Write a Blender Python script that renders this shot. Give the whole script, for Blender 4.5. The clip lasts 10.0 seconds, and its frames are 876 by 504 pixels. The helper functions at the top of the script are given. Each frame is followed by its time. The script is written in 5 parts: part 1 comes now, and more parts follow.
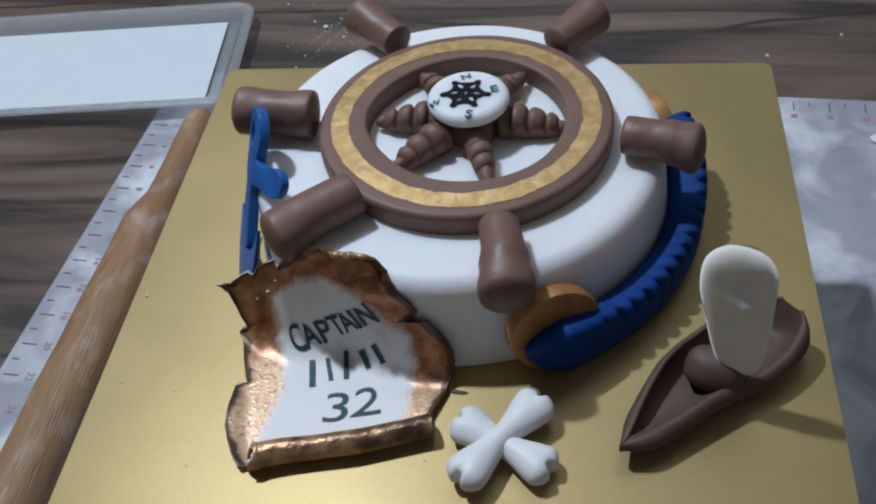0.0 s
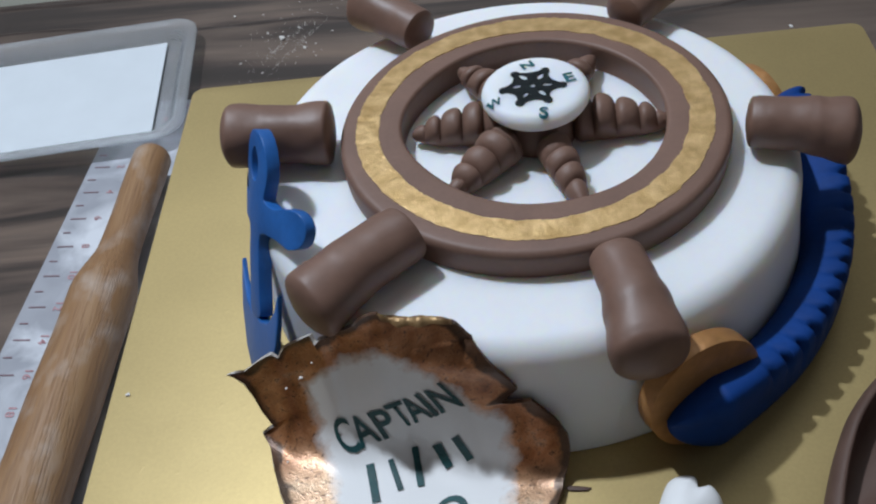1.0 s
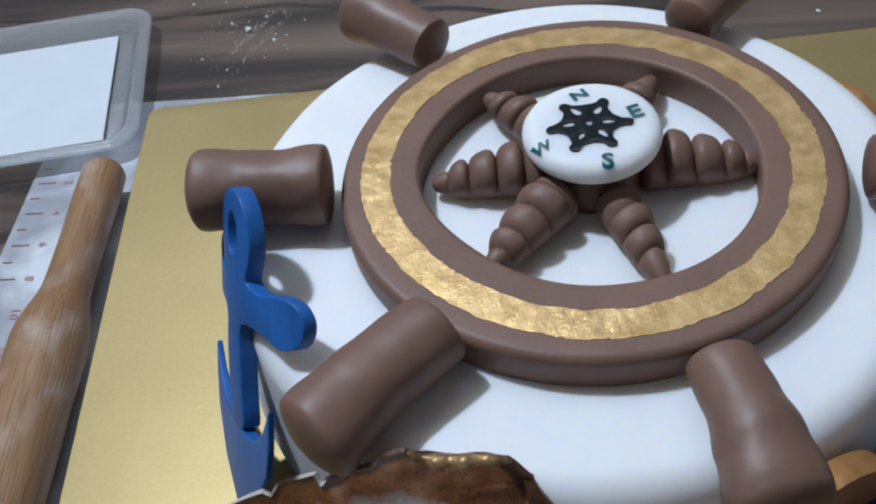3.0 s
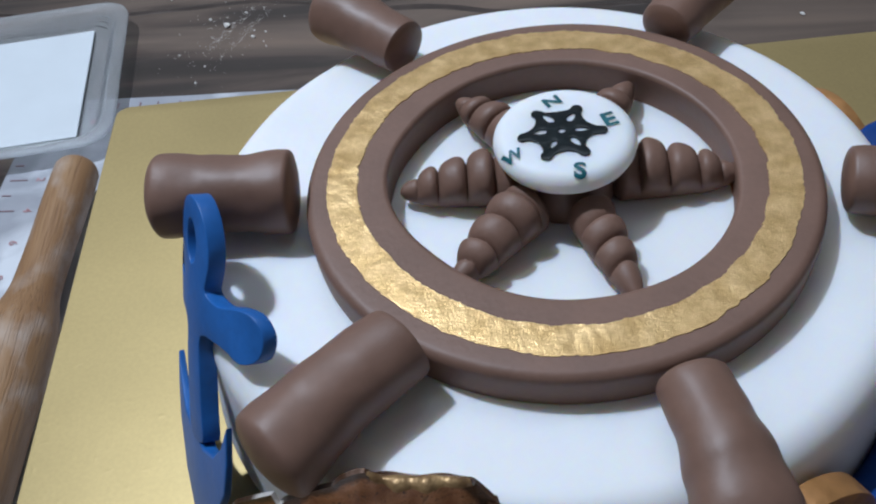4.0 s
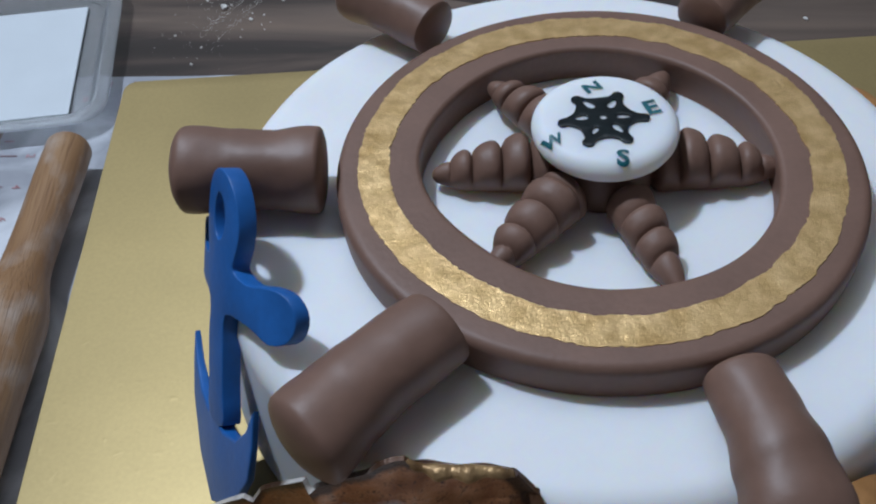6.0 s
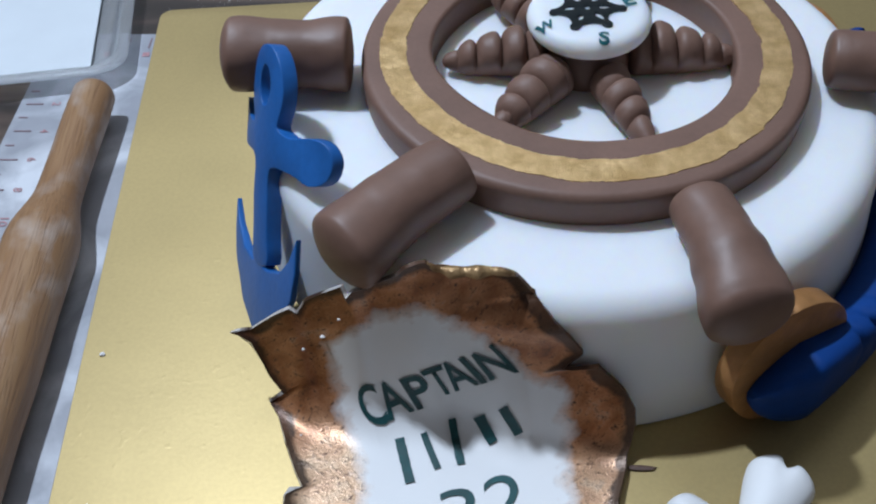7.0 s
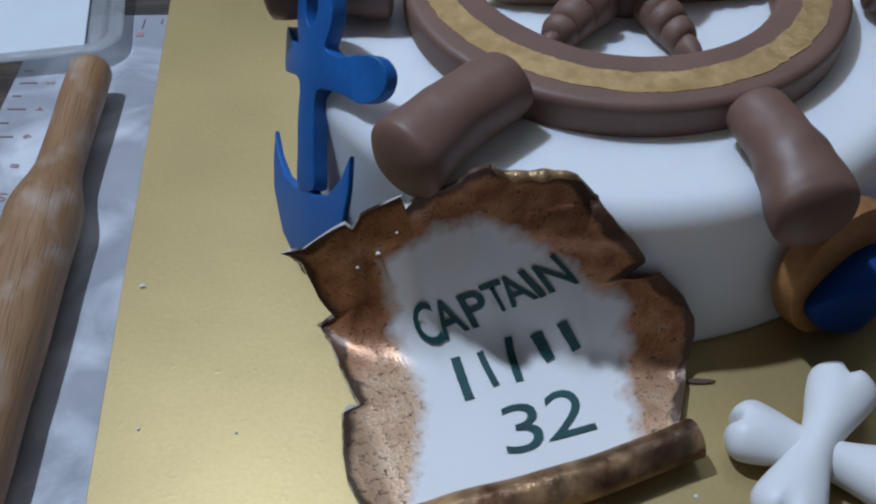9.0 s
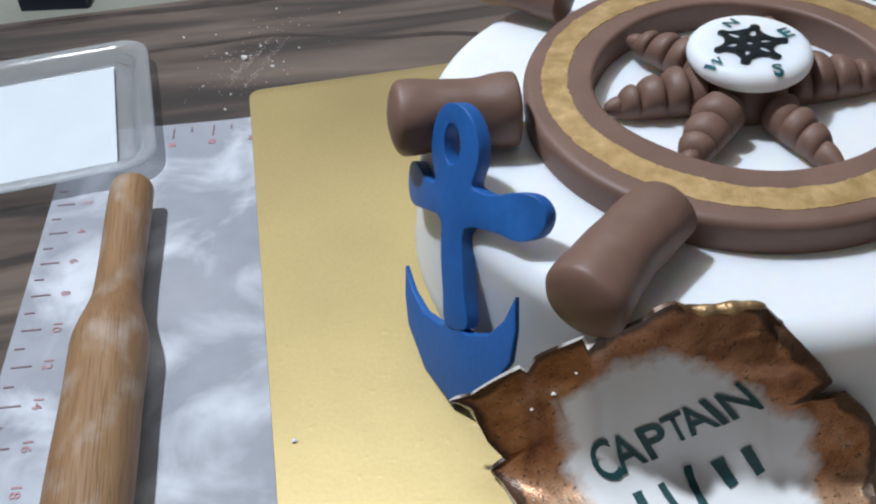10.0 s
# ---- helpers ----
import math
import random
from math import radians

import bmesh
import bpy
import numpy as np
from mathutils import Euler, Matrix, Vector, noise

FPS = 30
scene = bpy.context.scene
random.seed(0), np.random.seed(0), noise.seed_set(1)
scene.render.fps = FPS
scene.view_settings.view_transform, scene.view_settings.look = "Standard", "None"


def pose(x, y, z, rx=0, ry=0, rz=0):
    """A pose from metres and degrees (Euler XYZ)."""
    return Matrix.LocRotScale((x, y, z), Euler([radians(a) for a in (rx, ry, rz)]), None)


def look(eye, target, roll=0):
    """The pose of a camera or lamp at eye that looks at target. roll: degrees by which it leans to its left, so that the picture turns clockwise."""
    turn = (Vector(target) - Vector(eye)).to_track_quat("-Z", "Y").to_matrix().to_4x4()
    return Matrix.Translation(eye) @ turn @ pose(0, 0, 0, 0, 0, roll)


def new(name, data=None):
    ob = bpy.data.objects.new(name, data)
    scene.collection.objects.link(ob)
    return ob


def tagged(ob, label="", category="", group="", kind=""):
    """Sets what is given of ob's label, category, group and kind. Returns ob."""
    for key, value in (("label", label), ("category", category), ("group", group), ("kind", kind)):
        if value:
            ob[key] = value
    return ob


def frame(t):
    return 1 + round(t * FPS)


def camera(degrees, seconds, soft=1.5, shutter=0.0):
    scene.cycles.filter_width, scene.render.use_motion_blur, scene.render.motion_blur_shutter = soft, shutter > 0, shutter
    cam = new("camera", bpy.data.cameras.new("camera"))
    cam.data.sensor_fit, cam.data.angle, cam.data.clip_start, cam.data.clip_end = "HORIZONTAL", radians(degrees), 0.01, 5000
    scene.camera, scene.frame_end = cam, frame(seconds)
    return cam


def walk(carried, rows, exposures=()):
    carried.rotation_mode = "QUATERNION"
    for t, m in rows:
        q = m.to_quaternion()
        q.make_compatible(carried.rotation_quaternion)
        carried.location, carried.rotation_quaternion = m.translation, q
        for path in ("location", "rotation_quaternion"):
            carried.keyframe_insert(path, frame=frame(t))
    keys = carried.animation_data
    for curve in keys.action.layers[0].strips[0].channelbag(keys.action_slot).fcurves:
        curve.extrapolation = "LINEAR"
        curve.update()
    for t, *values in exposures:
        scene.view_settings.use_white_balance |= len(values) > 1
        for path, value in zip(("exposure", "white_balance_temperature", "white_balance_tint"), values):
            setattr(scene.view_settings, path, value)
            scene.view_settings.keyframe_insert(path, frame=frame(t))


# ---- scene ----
UNIT = 0.7135          # metres for one unit of the plan: a ten-inch board
cam = camera(46.35, 10.0, soft=2.2)
PATH = [
    (0, (0.0613, -0.4177, 0.5684), (-0.0084, -0.0717, 0.2143), -7.36),
    (0.5, (0.0135, -0.3839, 0.5287), (-0.0457, -0.0353, 0.1752), -8.39),
    (1, (-0.0110, -0.3204, 0.4911), (-0.0485, 0.0326, 0.1390), -9.25),
    (1.5, (-0.0267, -0.2724, 0.4709), (-0.0608, 0.0775, 0.1153), -8.82),
    (2, (-0.0367, -0.2434, 0.4610), (-0.0577, 0.1042, 0.1022), -8.49),
    (2.5, (-0.0314, -0.2311, 0.4593), (-0.0606, 0.1147, 0.0995), -9.80),
    (2.7, (-0.0348, -0.2322, 0.4582), (-0.0565, 0.1115, 0.0957), -8.74),
    (3.8, (-0.0334, -0.2254, 0.4515), (-0.0555, 0.1144, 0.0854), -8.26),
    (4, (-0.0290, -0.2225, 0.4517), (-0.0443, 0.1170, 0.0849), -7.38),
    (4.5, (-0.0338, -0.2071, 0.4425), (-0.0507, 0.1316, 0.0751), -6.82),
    (5, (-0.0389, -0.2035, 0.4370), (-0.0478, 0.1357, 0.0698), -5.29),
    (5.2, (-0.0398, -0.2048, 0.4388), (-0.0463, 0.1357, 0.0727), -4.74),
    (6.3, (-0.0516, -0.2327, 0.4464), (-0.0497, 0.1048, 0.0775), -3.19),
    (6.5, (-0.0537, -0.2464, 0.4488), (-0.0497, 0.0920, 0.0808), -2.99),
    (7, (-0.0588, -0.2884, 0.4517), (-0.0521, 0.0521, 0.0857), -2.64),
    (7.5, (-0.0682, -0.3168, 0.4276), (-0.0582, 0.0194, 0.0576), -2.29),
    (8, (-0.0750, -0.3138, 0.4064), (-0.0617, 0.0261, 0.0400), -1.25),
    (8.5, (-0.0767, -0.3128, 0.4077), (-0.0591, 0.0285, 0.0427), -0.63),
    (9, (-0.0898, -0.3079, 0.4277), (-0.0632, 0.0392, 0.0688), -1.05),
    (9.5, (-0.1359, -0.2957, 0.4437), (-0.0983, 0.0604, 0.0948), -4.02),
    (10, (-0.1465, -0.2773, 0.4446), (-0.1002, 0.0850, 0.1031), -3.87),
]
# the film camera's own brightness (stops) and white balance (kelvin, tint)
LIGHTER = ((0, 0.26, 6250, 10), (0.5, 0.20, 6350, 10), (1, 0.43, 6420, 10), (1.5, 0.54, 6350, 10), (2, 0.45, 6250, 10), (2.5, 0.42, 6200, 10),
           (4, 0.46, 6150, 10), (4.5, 0.48, 6150, 10), (5, 0.50, 6120, 10), (6.5, 0.12, 6050, 10), (7, 0.52, 6000, 10), (7.5, 0.80, 6000, 10),
           (8, 0.06, 5900, 10), (8.5, -0.07, 5800, 10), (9, 0.09, 5750, 10), (9.5, 0.87, 6300, 10), (10, 0.74, 6550, 10))
walk(cam, [(t, look(Vector(eye) * UNIT, Vector(target) * UNIT, roll)) for t, eye, target, roll in PATH], LIGHTER)

# ---- light: a bright lamp behind the cake on the left, an added soft fill light, a closed room ----
world = bpy.data.worlds.new("room_air")
scene.world = world
world.use_nodes = True
world.node_tree.nodes["Background"].inputs[0].default_value = (0.75, 0.85, 1.0, 1)
world.node_tree.nodes["Background"].inputs[1].default_value = 0.012


def lamp(name, eye, target, size, watts, colour):
    data = bpy.data.lights.new(name, "AREA")
    data.shape, data.size, data.energy, data.color = "DISK", size * UNIT, watts * UNIT ** 2, colour
    ob = new(name, data)
    ob.matrix_world = look(Vector(eye) * UNIT, Vector(target) * UNIT)
    return ob


lamp("work_lamp", (-0.65, 0.41, 1.76), (0.0, -0.05, 0.2), 0.08, 20.6, (0.80, 0.89, 1.0))
# added fill with no known source: lifts the shade and the foil's right side
lamp("fill_light", (0.20, 0.85, 2.20), (0.0, 0.0, 0.2), 1.2, 4.5, (0.84, 0.91, 1.0))

# ---- plan ----
BOARD = 0.1745          # top of the cake board; the table's top is 0
CAKE_TOP = BOARD + 0.054
CX, CY, CAKE_R = -0.005, 0.0012, 0.1122
RIM_TOP = BOARD + 0.066


# ---- materials ----
def material(name, colour, rough=0.5, metal=0.0, var=0.12, scale=30.0, bump=0.1, bscale=250.0, coat=0.0, coat_rough=0.1,
             second=None, stretch=(1, 1, 1), sub=0.0, deep=1.0, dust=0.0, dust_scale=30.0, dust_colour=(0.72, 0.70, 0.68), dust_from=0.53):
    """A surface with broad and fine variation of its colour, varied gloss and a fine relief. Scales are per metre."""
    mat = bpy.data.materials.new(name)
    mat.use_nodes = True
    n, l = mat.node_tree.nodes, mat.node_tree.links
    b = n["Principled BSDF"]
    co = n.new("ShaderNodeTexCoord")
    mp = n.new("ShaderNodeMapping")
    mp.inputs["Scale"].default_value = [k / UNIT for k in stretch]
    l.new(co.outputs["Object"], mp.inputs[0])
    big, fine = n.new("ShaderNodeTexNoise"), n.new("ShaderNodeTexNoise")
    for t, s, d in ((big, scale, 4.0), (fine, bscale, 6.0)):
        t.inputs["Scale"].default_value, t.inputs["Detail"].default_value = s, d
        l.new(mp.outputs[0], t.inputs[0])
    mix = n.new("ShaderNodeMix")
    mix.data_type = "RGBA"
    lo = [c * (1 - var) for c in colour]
    hi = second or [min(1.0, c * (1 + var)) for c in colour]
    mix.inputs[6].default_value, mix.inputs[7].default_value = (*lo, 1), (*hi, 1)
    ramp = n.new("ShaderNodeMapRange")
    ramp.inputs[1].default_value, ramp.inputs[2].default_value = 0.3, 0.7
    l.new(big.outputs[0], ramp.inputs[0])
    l.new(ramp.outputs[0], mix.inputs[0])
    mul = n.new("ShaderNodeMix")
    mul.data_type, mul.blend_type = "RGBA", "OVERLAY"
    mul.inputs[0].default_value = var
    l.new(mix.outputs[2], mul.inputs[6])
    l.new(fine.outputs[0], mul.inputs[7])
    colour_out = mul.outputs[2]
    # patches laid over the colour; on the mat they carry painted glare too
    if dust:
        spots = n.new("ShaderNodeTexNoise")
        spots.inputs["Scale"].default_value, spots.inputs["Detail"].default_value, spots.inputs["Distortion"].default_value = dust_scale, 9.0, 0.6
        l.new(co.outputs["Object"], spots.inputs[0])
        cover = n.new("ShaderNodeMapRange")
        cover.inputs[1].default_value, cover.inputs[2].default_value, cover.inputs[4].default_value = dust_from, dust_from + 0.20, dust
        l.new(spots.outputs[0], cover.inputs[0])
        dusty = n.new("ShaderNodeMix")
        dusty.data_type = "RGBA"
        dusty.inputs[7].default_value = (*dust_colour, 1)
        l.new(cover.outputs[0], dusty.inputs[0])
        l.new(colour_out, dusty.inputs[6])
        colour_out = dusty.outputs[2]
    l.new(colour_out, b.inputs["Base Color"])
    rr = n.new("ShaderNodeMapRange")
    rr.inputs[3].default_value, rr.inputs[4].default_value = max(0.02, rough * 0.8), min(1.0, rough * 1.2)
    l.new(big.outputs[0], rr.inputs[0])
    l.new(rr.outputs[0], b.inputs["Roughness"])
    b.inputs["Metallic"].default_value = metal
    b.inputs["Coat Weight"].default_value, b.inputs["Coat Roughness"].default_value = coat, coat_rough
    if sub:
        b.inputs["Subsurface Weight"].default_value = sub
        b.inputs["Subsurface Radius"].default_value = (0.004, 0.003, 0.002)
        b.inputs["Subsurface Scale"].default_value = deep
    if bump:
        bp = n.new("ShaderNodeBump")
        bp.inputs["Strength"].default_value, bp.inputs["Distance"].default_value = bump, 0.001
        l.new(fine.outputs[0], bp.inputs["Height"])
        l.new(bp.outputs[0], b.inputs["Normal"])
    return mat


WHITE = material("white_fondant", (0.80, 0.81, 0.83), 0.55, var=0.03, scale=25, bump=0.06, bscale=300, sub=0.6, deep=2.5)
BROWN = material("brown_fondant", (0.178, 0.099, 0.071), 0.55, var=0.10, scale=60, bump=0.10, bscale=500)
HANDLE_BROWN = material("moist_brown_fondant", (0.178, 0.099, 0.071), 0.50, var=0.10, scale=45, bump=0.08, bscale=300)
BROWN_DULL = material("brown_boat_fondant", (0.100, 0.057, 0.042), 0.62, var=0.10, scale=60, bump=0.10, bscale=500)
BLUE = material("blue_fondant", (0.013, 0.110, 0.37), 0.45, var=0.12, scale=50, bump=0.08, bscale=400)
# the anchor's blue again, darkened so that the rope's shade is in its colour
ROPE_BLUE = material("shaded_blue_fondant", (0.0030, 0.038, 0.185), 0.66, var=0.15, scale=60, bump=0.10, bscale=400)
ROPE_BLUE.node_tree.nodes["Principled BSDF"].inputs["Specular IOR Level"].default_value = 0.2
NAVY = material("navy_box_card", (0.012, 0.016, 0.035), 0.5, var=0.2)
GOLD_PAINT = material("gold_lustre_paint", (0.68, 0.43, 0.17), 0.32, metal=0.72, var=0.14, scale=160, bump=0.22, bscale=2300,
                      second=(0.86, 0.60, 0.29))
COIN_PAINT = material("copper_gold_paint", (0.42, 0.205, 0.072), 0.42, metal=0.35, var=0.2, scale=90, bump=0.3, bscale=300)
FOIL = material("gold_foil", (0.440, 0.336, 0.150), 0.50, metal=0.60, var=0.10, scale=9, bump=0.030, bscale=700)


def warped(mat, scale, strength, distance):
    """Adds a broad unevenness under the fine relief of a material."""
    n, l = mat.node_tree.nodes, mat.node_tree.links
    co, t, bp = n.new("ShaderNodeTexCoord"), n.new("ShaderNodeTexNoise"), n.new("ShaderNodeBump")
    t.inputs["Scale"].default_value, t.inputs["Detail"].default_value = scale, 2.0
    bp.inputs["Strength"].default_value, bp.inputs["Distance"].default_value = strength, distance
    l.new(co.outputs["Object"], t.inputs[0])
    l.new(t.outputs[0], bp.inputs["Height"])
    fine = n["Bump"]
    l.new(bp.outputs[0], fine.inputs["Normal"])


warped(FOIL, 26.0, 0.5, 0.0007)


def dented(mat, scale, distance):
    """Adds scattered pinprick dents over the other relief."""
    n, l = mat.node_tree.nodes, mat.node_tree.links
    co, t, r, bp = n.new("ShaderNodeTexCoord"), n.new("ShaderNodeTexNoise"), n.new("ShaderNodeMapRange"), n.new("ShaderNodeBump")
    t.inputs["Scale"].default_value, t.inputs["Detail"].default_value = scale, 1.0
    r.inputs[1].default_value, r.inputs[2].default_value = 0.66, 0.82
    bp.inputs["Strength"].default_value, bp.inputs["Distance"].default_value = 0.6, distance
    l.new(co.outputs["Object"], t.inputs[0])
    l.new(t.outputs[0], r.inputs[0])
    l.new(r.outputs[0], bp.inputs["Height"])
    l.new(n["Bump"].outputs[0], bp.inputs["Normal"])
    l.new(bp.outputs[0], n["Principled BSDF"].inputs["Normal"])


dented(FOIL, 420.0, 0.00004)
warped(GOLD_PAINT, 520.0, 0.34, 0.00024)
BOARD_EDGE = material("foil_edge", (0.60, 0.52, 0.30), 0.35, metal=0.8, var=0.1)
BONE = material("bone_white_fondant", (0.80, 0.80, 0.80), 0.5, var=0.03, bump=0.05)
SAIL = material("ivory_fondant", (0.84, 0.81, 0.77), 0.6, var=0.05, scale=60, bump=0.15, bscale=120, sub=0.5)
INK = material("teal_black_ink", (0.005, 0.058, 0.062), 0.60, var=0.3, scale=200, bump=0.0)
INK_STAR = material("black_icing_ink", (0.004, 0.009, 0.011), 0.22, var=0.3, scale=200, bump=0.1)
INK_TEAL = material("teal_ink", (0.01, 0.10, 0.12), 0.4, var=0.3, scale=300, bump=0.0)
# dark brown stands for the shade along the folds of the plastic cover
FOLD = material("dark_fold_shade", (0.045, 0.030, 0.024), 0.4, var=0.3, scale=40, bump=0.2, coat=0.6)
FLOUR_AND_GLINT = material("sugar_with_glints", (0.75, 0.72, 0.68), 0.9, var=0.1)
# the blue-white patches are both dusted sugar and painted glare of crumpled plastic
MAT_MAT = material("pale_grey_vinyl", (0.37, 0.39, 0.44), 0.24, var=0.12, scale=9, bump=0.10, bscale=60, second=(0.42, 0.43, 0.47), dust=0.85, dust_scale=21.0, dust_colour=(0.80, 0.83, 0.88), dust_from=0.465)
TICK = material("dark_red_print", (0.22, 0.14, 0.16), 0.5, var=0.2)
RED = material("red_print", (0.46, 0.25, 0.27), 0.5, var=0.2, scale=300)
PAPER = material("white_sheet", (0.70, 0.75, 0.79), 0.6, var=0.02, bump=0.03)
STEEL = material("grey_turntable_plastic", (0.5, 0.5, 0.5), 0.45, var=0.05)
WALL = material("painted_wall", (0.56, 0.53, 0.51), 0.8, var=0.04, scale=3, bump=0.1, bscale=80)
CEIL = material("painted_ceiling", (0.75, 0.75, 0.75), 0.85, var=0.03, scale=3, bump=0.1, bscale=80)
FLOOR = material("dull_floor_tile", (0.30, 0.27, 0.24), 0.5, var=0.1, scale=5)
SHELF = material("grey_green_laminate", (0.26, 0.26, 0.22), 0.4, var=0.1, scale=8)


def pin_wood():
    """Pale turned wood, its grain and dark pores along y, with flour rubbed into it."""
    mat = bpy.data.materials.new("pale_turned_wood")
    mat.use_nodes = True
    n, l = mat.node_tree.nodes, mat.node_tree.links
    b = n["Principled BSDF"]
    co = n.new("ShaderNodeTexCoord")

    def grain(stretch, scale, detail, low, high):
        mp, t, r = n.new("ShaderNodeMapping"), n.new("ShaderNodeTexNoise"), n.new("ShaderNodeMapRange")
        mp.inputs["Scale"].default_value = [k / UNIT for k in stretch]
        t.inputs["Scale"].default_value, t.inputs["Detail"].default_value = scale, detail
        r.inputs[1].default_value, r.inputs[2].default_value = low, high
        l.new(co.outputs["Object"], mp.inputs[0])
        l.new(mp.outputs[0], t.inputs[0])
        l.new(t.outputs[0], r.inputs[0])
        return r.outputs[0]

    def mixed(x, y, f):
        m = n.new("ShaderNodeMix")
        m.data_type = "RGBA"
        for k, v in ((6, x), (7, y)):
            if isinstance(v, tuple):
                m.inputs[k].default_value = (*v, 1)
            else:
                l.new(v, m.inputs[k])
        l.new(f, m.inputs[0])
        return m.outputs[2]
    broad = grain((1, 0.12, 1), 70, 3, 0.3, 0.7)
    pores = grain((1, 0.04, 1), 850, 4, 0.48, 0.72)
    flour = grain((1, 0.6, 1), 60, 8, 0.50, 0.78)
    scale = n.new("ShaderNodeMath")
    scale.operation = "MULTIPLY"
    scale.inputs[1].default_value = 0.40
    l.new(flour, scale.inputs[0])
    col = mixed((0.285, 0.148, 0.066), (0.385, 0.228, 0.114), broad)
    col = mixed(col, (0.235, 0.125, 0.058), pores)
    col = mixed(col, (0.70, 0.66, 0.62), scale.outputs[0])
    l.new(col, b.inputs["Base Color"])
    b.inputs["Roughness"].default_value = 0.5
    bp = n.new("ShaderNodeBump")
    bp.inputs["Strength"].default_value, bp.inputs["Distance"].default_value, bp.invert = 0.4, 0.0006, True
    l.new(pores, bp.inputs["Height"])
    l.new(bp.outputs[0], b.inputs["Normal"])
    return mat


PIN_WOOD = pin_wood()


def clear_plastic():
    mat = bpy.data.materials.new("clear_plastic")
    mat.use_nodes = True
    n, l = mat.node_tree.nodes, mat.node_tree.links
    b = n["Principled BSDF"]
    b.inputs["Base Color"].default_value = (0.93, 0.95, 0.97, 1)
    b.inputs["Roughness"].default_value, b.inputs["IOR"].default_value = 0.13, 1.42
    b.inputs["Transmission Weight"].default_value = 0.82
    t = n.new("ShaderNodeTexNoise")
    t.inputs["Scale"].default_value = 60
    bp = n.new("ShaderNodeBump")
    bp.inputs["Strength"].default_value, bp.inputs["Distance"].default_value = 0.15, 0.001
    l.new(t.outputs[0], bp.inputs["Height"])
    l.new(bp.outputs[0], b.inputs["Normal"])
    return mat


CLEAR = clear_plastic()


def table_wood():
    """Grey-brown wood laminate, its grain along x, under a clear crumpled plastic cover."""
    mat = bpy.data.materials.new("wood_laminate_under_plastic")
    mat.use_nodes = True
    n, l = mat.node_tree.nodes, mat.node_tree.links
    b = n["Principled BSDF"]
    co = n.new("ShaderNodeTexCoord")
    mp = n.new("ShaderNodeMapping")
    mp.inputs["Scale"].default_value = (1.2 / UNIT, 9.0 / UNIT, 1.0)
    l.new(co.outputs["Object"], mp.inputs[0])
    warp = n.new("ShaderNodeTexNoise")
    warp.inputs["Scale"].default_value, warp.inputs["Detail"].default_value, warp.inputs["Distortion"].default_value = 1.9, 9.0, 1.5
    l.new(mp.outputs[0], warp.inputs[0])
    ramp = n.new("ShaderNodeValToRGB")
    e = ramp.color_ramp.elements
    e[0].position, e[0].color = 0.30, (0.018, 0.012, 0.009, 1)
    e[1].position, e[1].color = 0.72, (0.225, 0.154, 0.113, 1)
    for p, c in ((0.42, (0.036, 0.025, 0.020, 1)), (0.48, (0.088, 0.060, 0.046, 1)), (0.57, (0.140, 0.100, 0.077, 1))):
        k = e.new(p)
        k.color = c
    l.new(warp.outputs[0], ramp.inputs[0])
    # flour rubbed over the plastic between the tray and the board
    off, far, near = n.new("ShaderNodeVectorMath"), n.new("ShaderNodeVectorMath"), n.new("ShaderNodeMapRange")
    off.operation, far.operation = "SUBTRACT", "LENGTH"
    off.inputs[1].default_value = Vector((-0.185, 0.435, 0.0)) * UNIT
    near.inputs[1].default_value, near.inputs[2].default_value, near.inputs[3].default_value, near.inputs[4].default_value = 0.045, 0.115, 1.0, 0.0
    flour = n.new("ShaderNodeTexNoise")
    flour.inputs["Scale"].default_value, flour.inputs["Detail"].default_value, flour.inputs["Distortion"].default_value = 22, 6, 0.8
    cover, dusty = n.new("ShaderNodeMath"), n.new("ShaderNodeMix")
    cover.operation, cover.use_clamp, dusty.data_type = "MULTIPLY", True, "RGBA"
    dusty.inputs[7].default_value = (0.40, 0.375, 0.36, 1)
    l.new(co.outputs["Object"], off.inputs[0])
    l.new(off.outputs[0], far.inputs[0])
    l.new(far.outputs["Value"], near.inputs[0])
    l.new(co.outputs["Object"], flour.inputs[0])
    l.new(near.outputs[0], cover.inputs[0])
    l.new(flour.outputs[0], cover.inputs[1])
    l.new(cover.outputs[0], dusty.inputs[0])
    l.new(ramp.outputs[0], dusty.inputs[6])
    l.new(dusty.outputs[2], b.inputs["Base Color"])
    b.inputs["Roughness"].default_value = 0.45
    b.inputs["Coat Weight"].default_value, b.inputs["Coat Roughness"].default_value = 1.0, 0.22
    crumple = n.new("ShaderNodeTexNoise")
    crumple.inputs["Scale"].default_value, crumple.inputs["Detail"].default_value = 26, 5
    l.new(co.outputs["Object"], crumple.inputs[0])
    bp = n.new("ShaderNodeBump")
    bp.inputs["Strength"].default_value, bp.inputs["Distance"].default_value = 0.5, 0.004
    l.new(crumple.outputs[0], bp.inputs["Height"])
    l.new(bp.outputs[0], b.inputs["Coat Normal"])
    return mat


WOOD = table_wood()


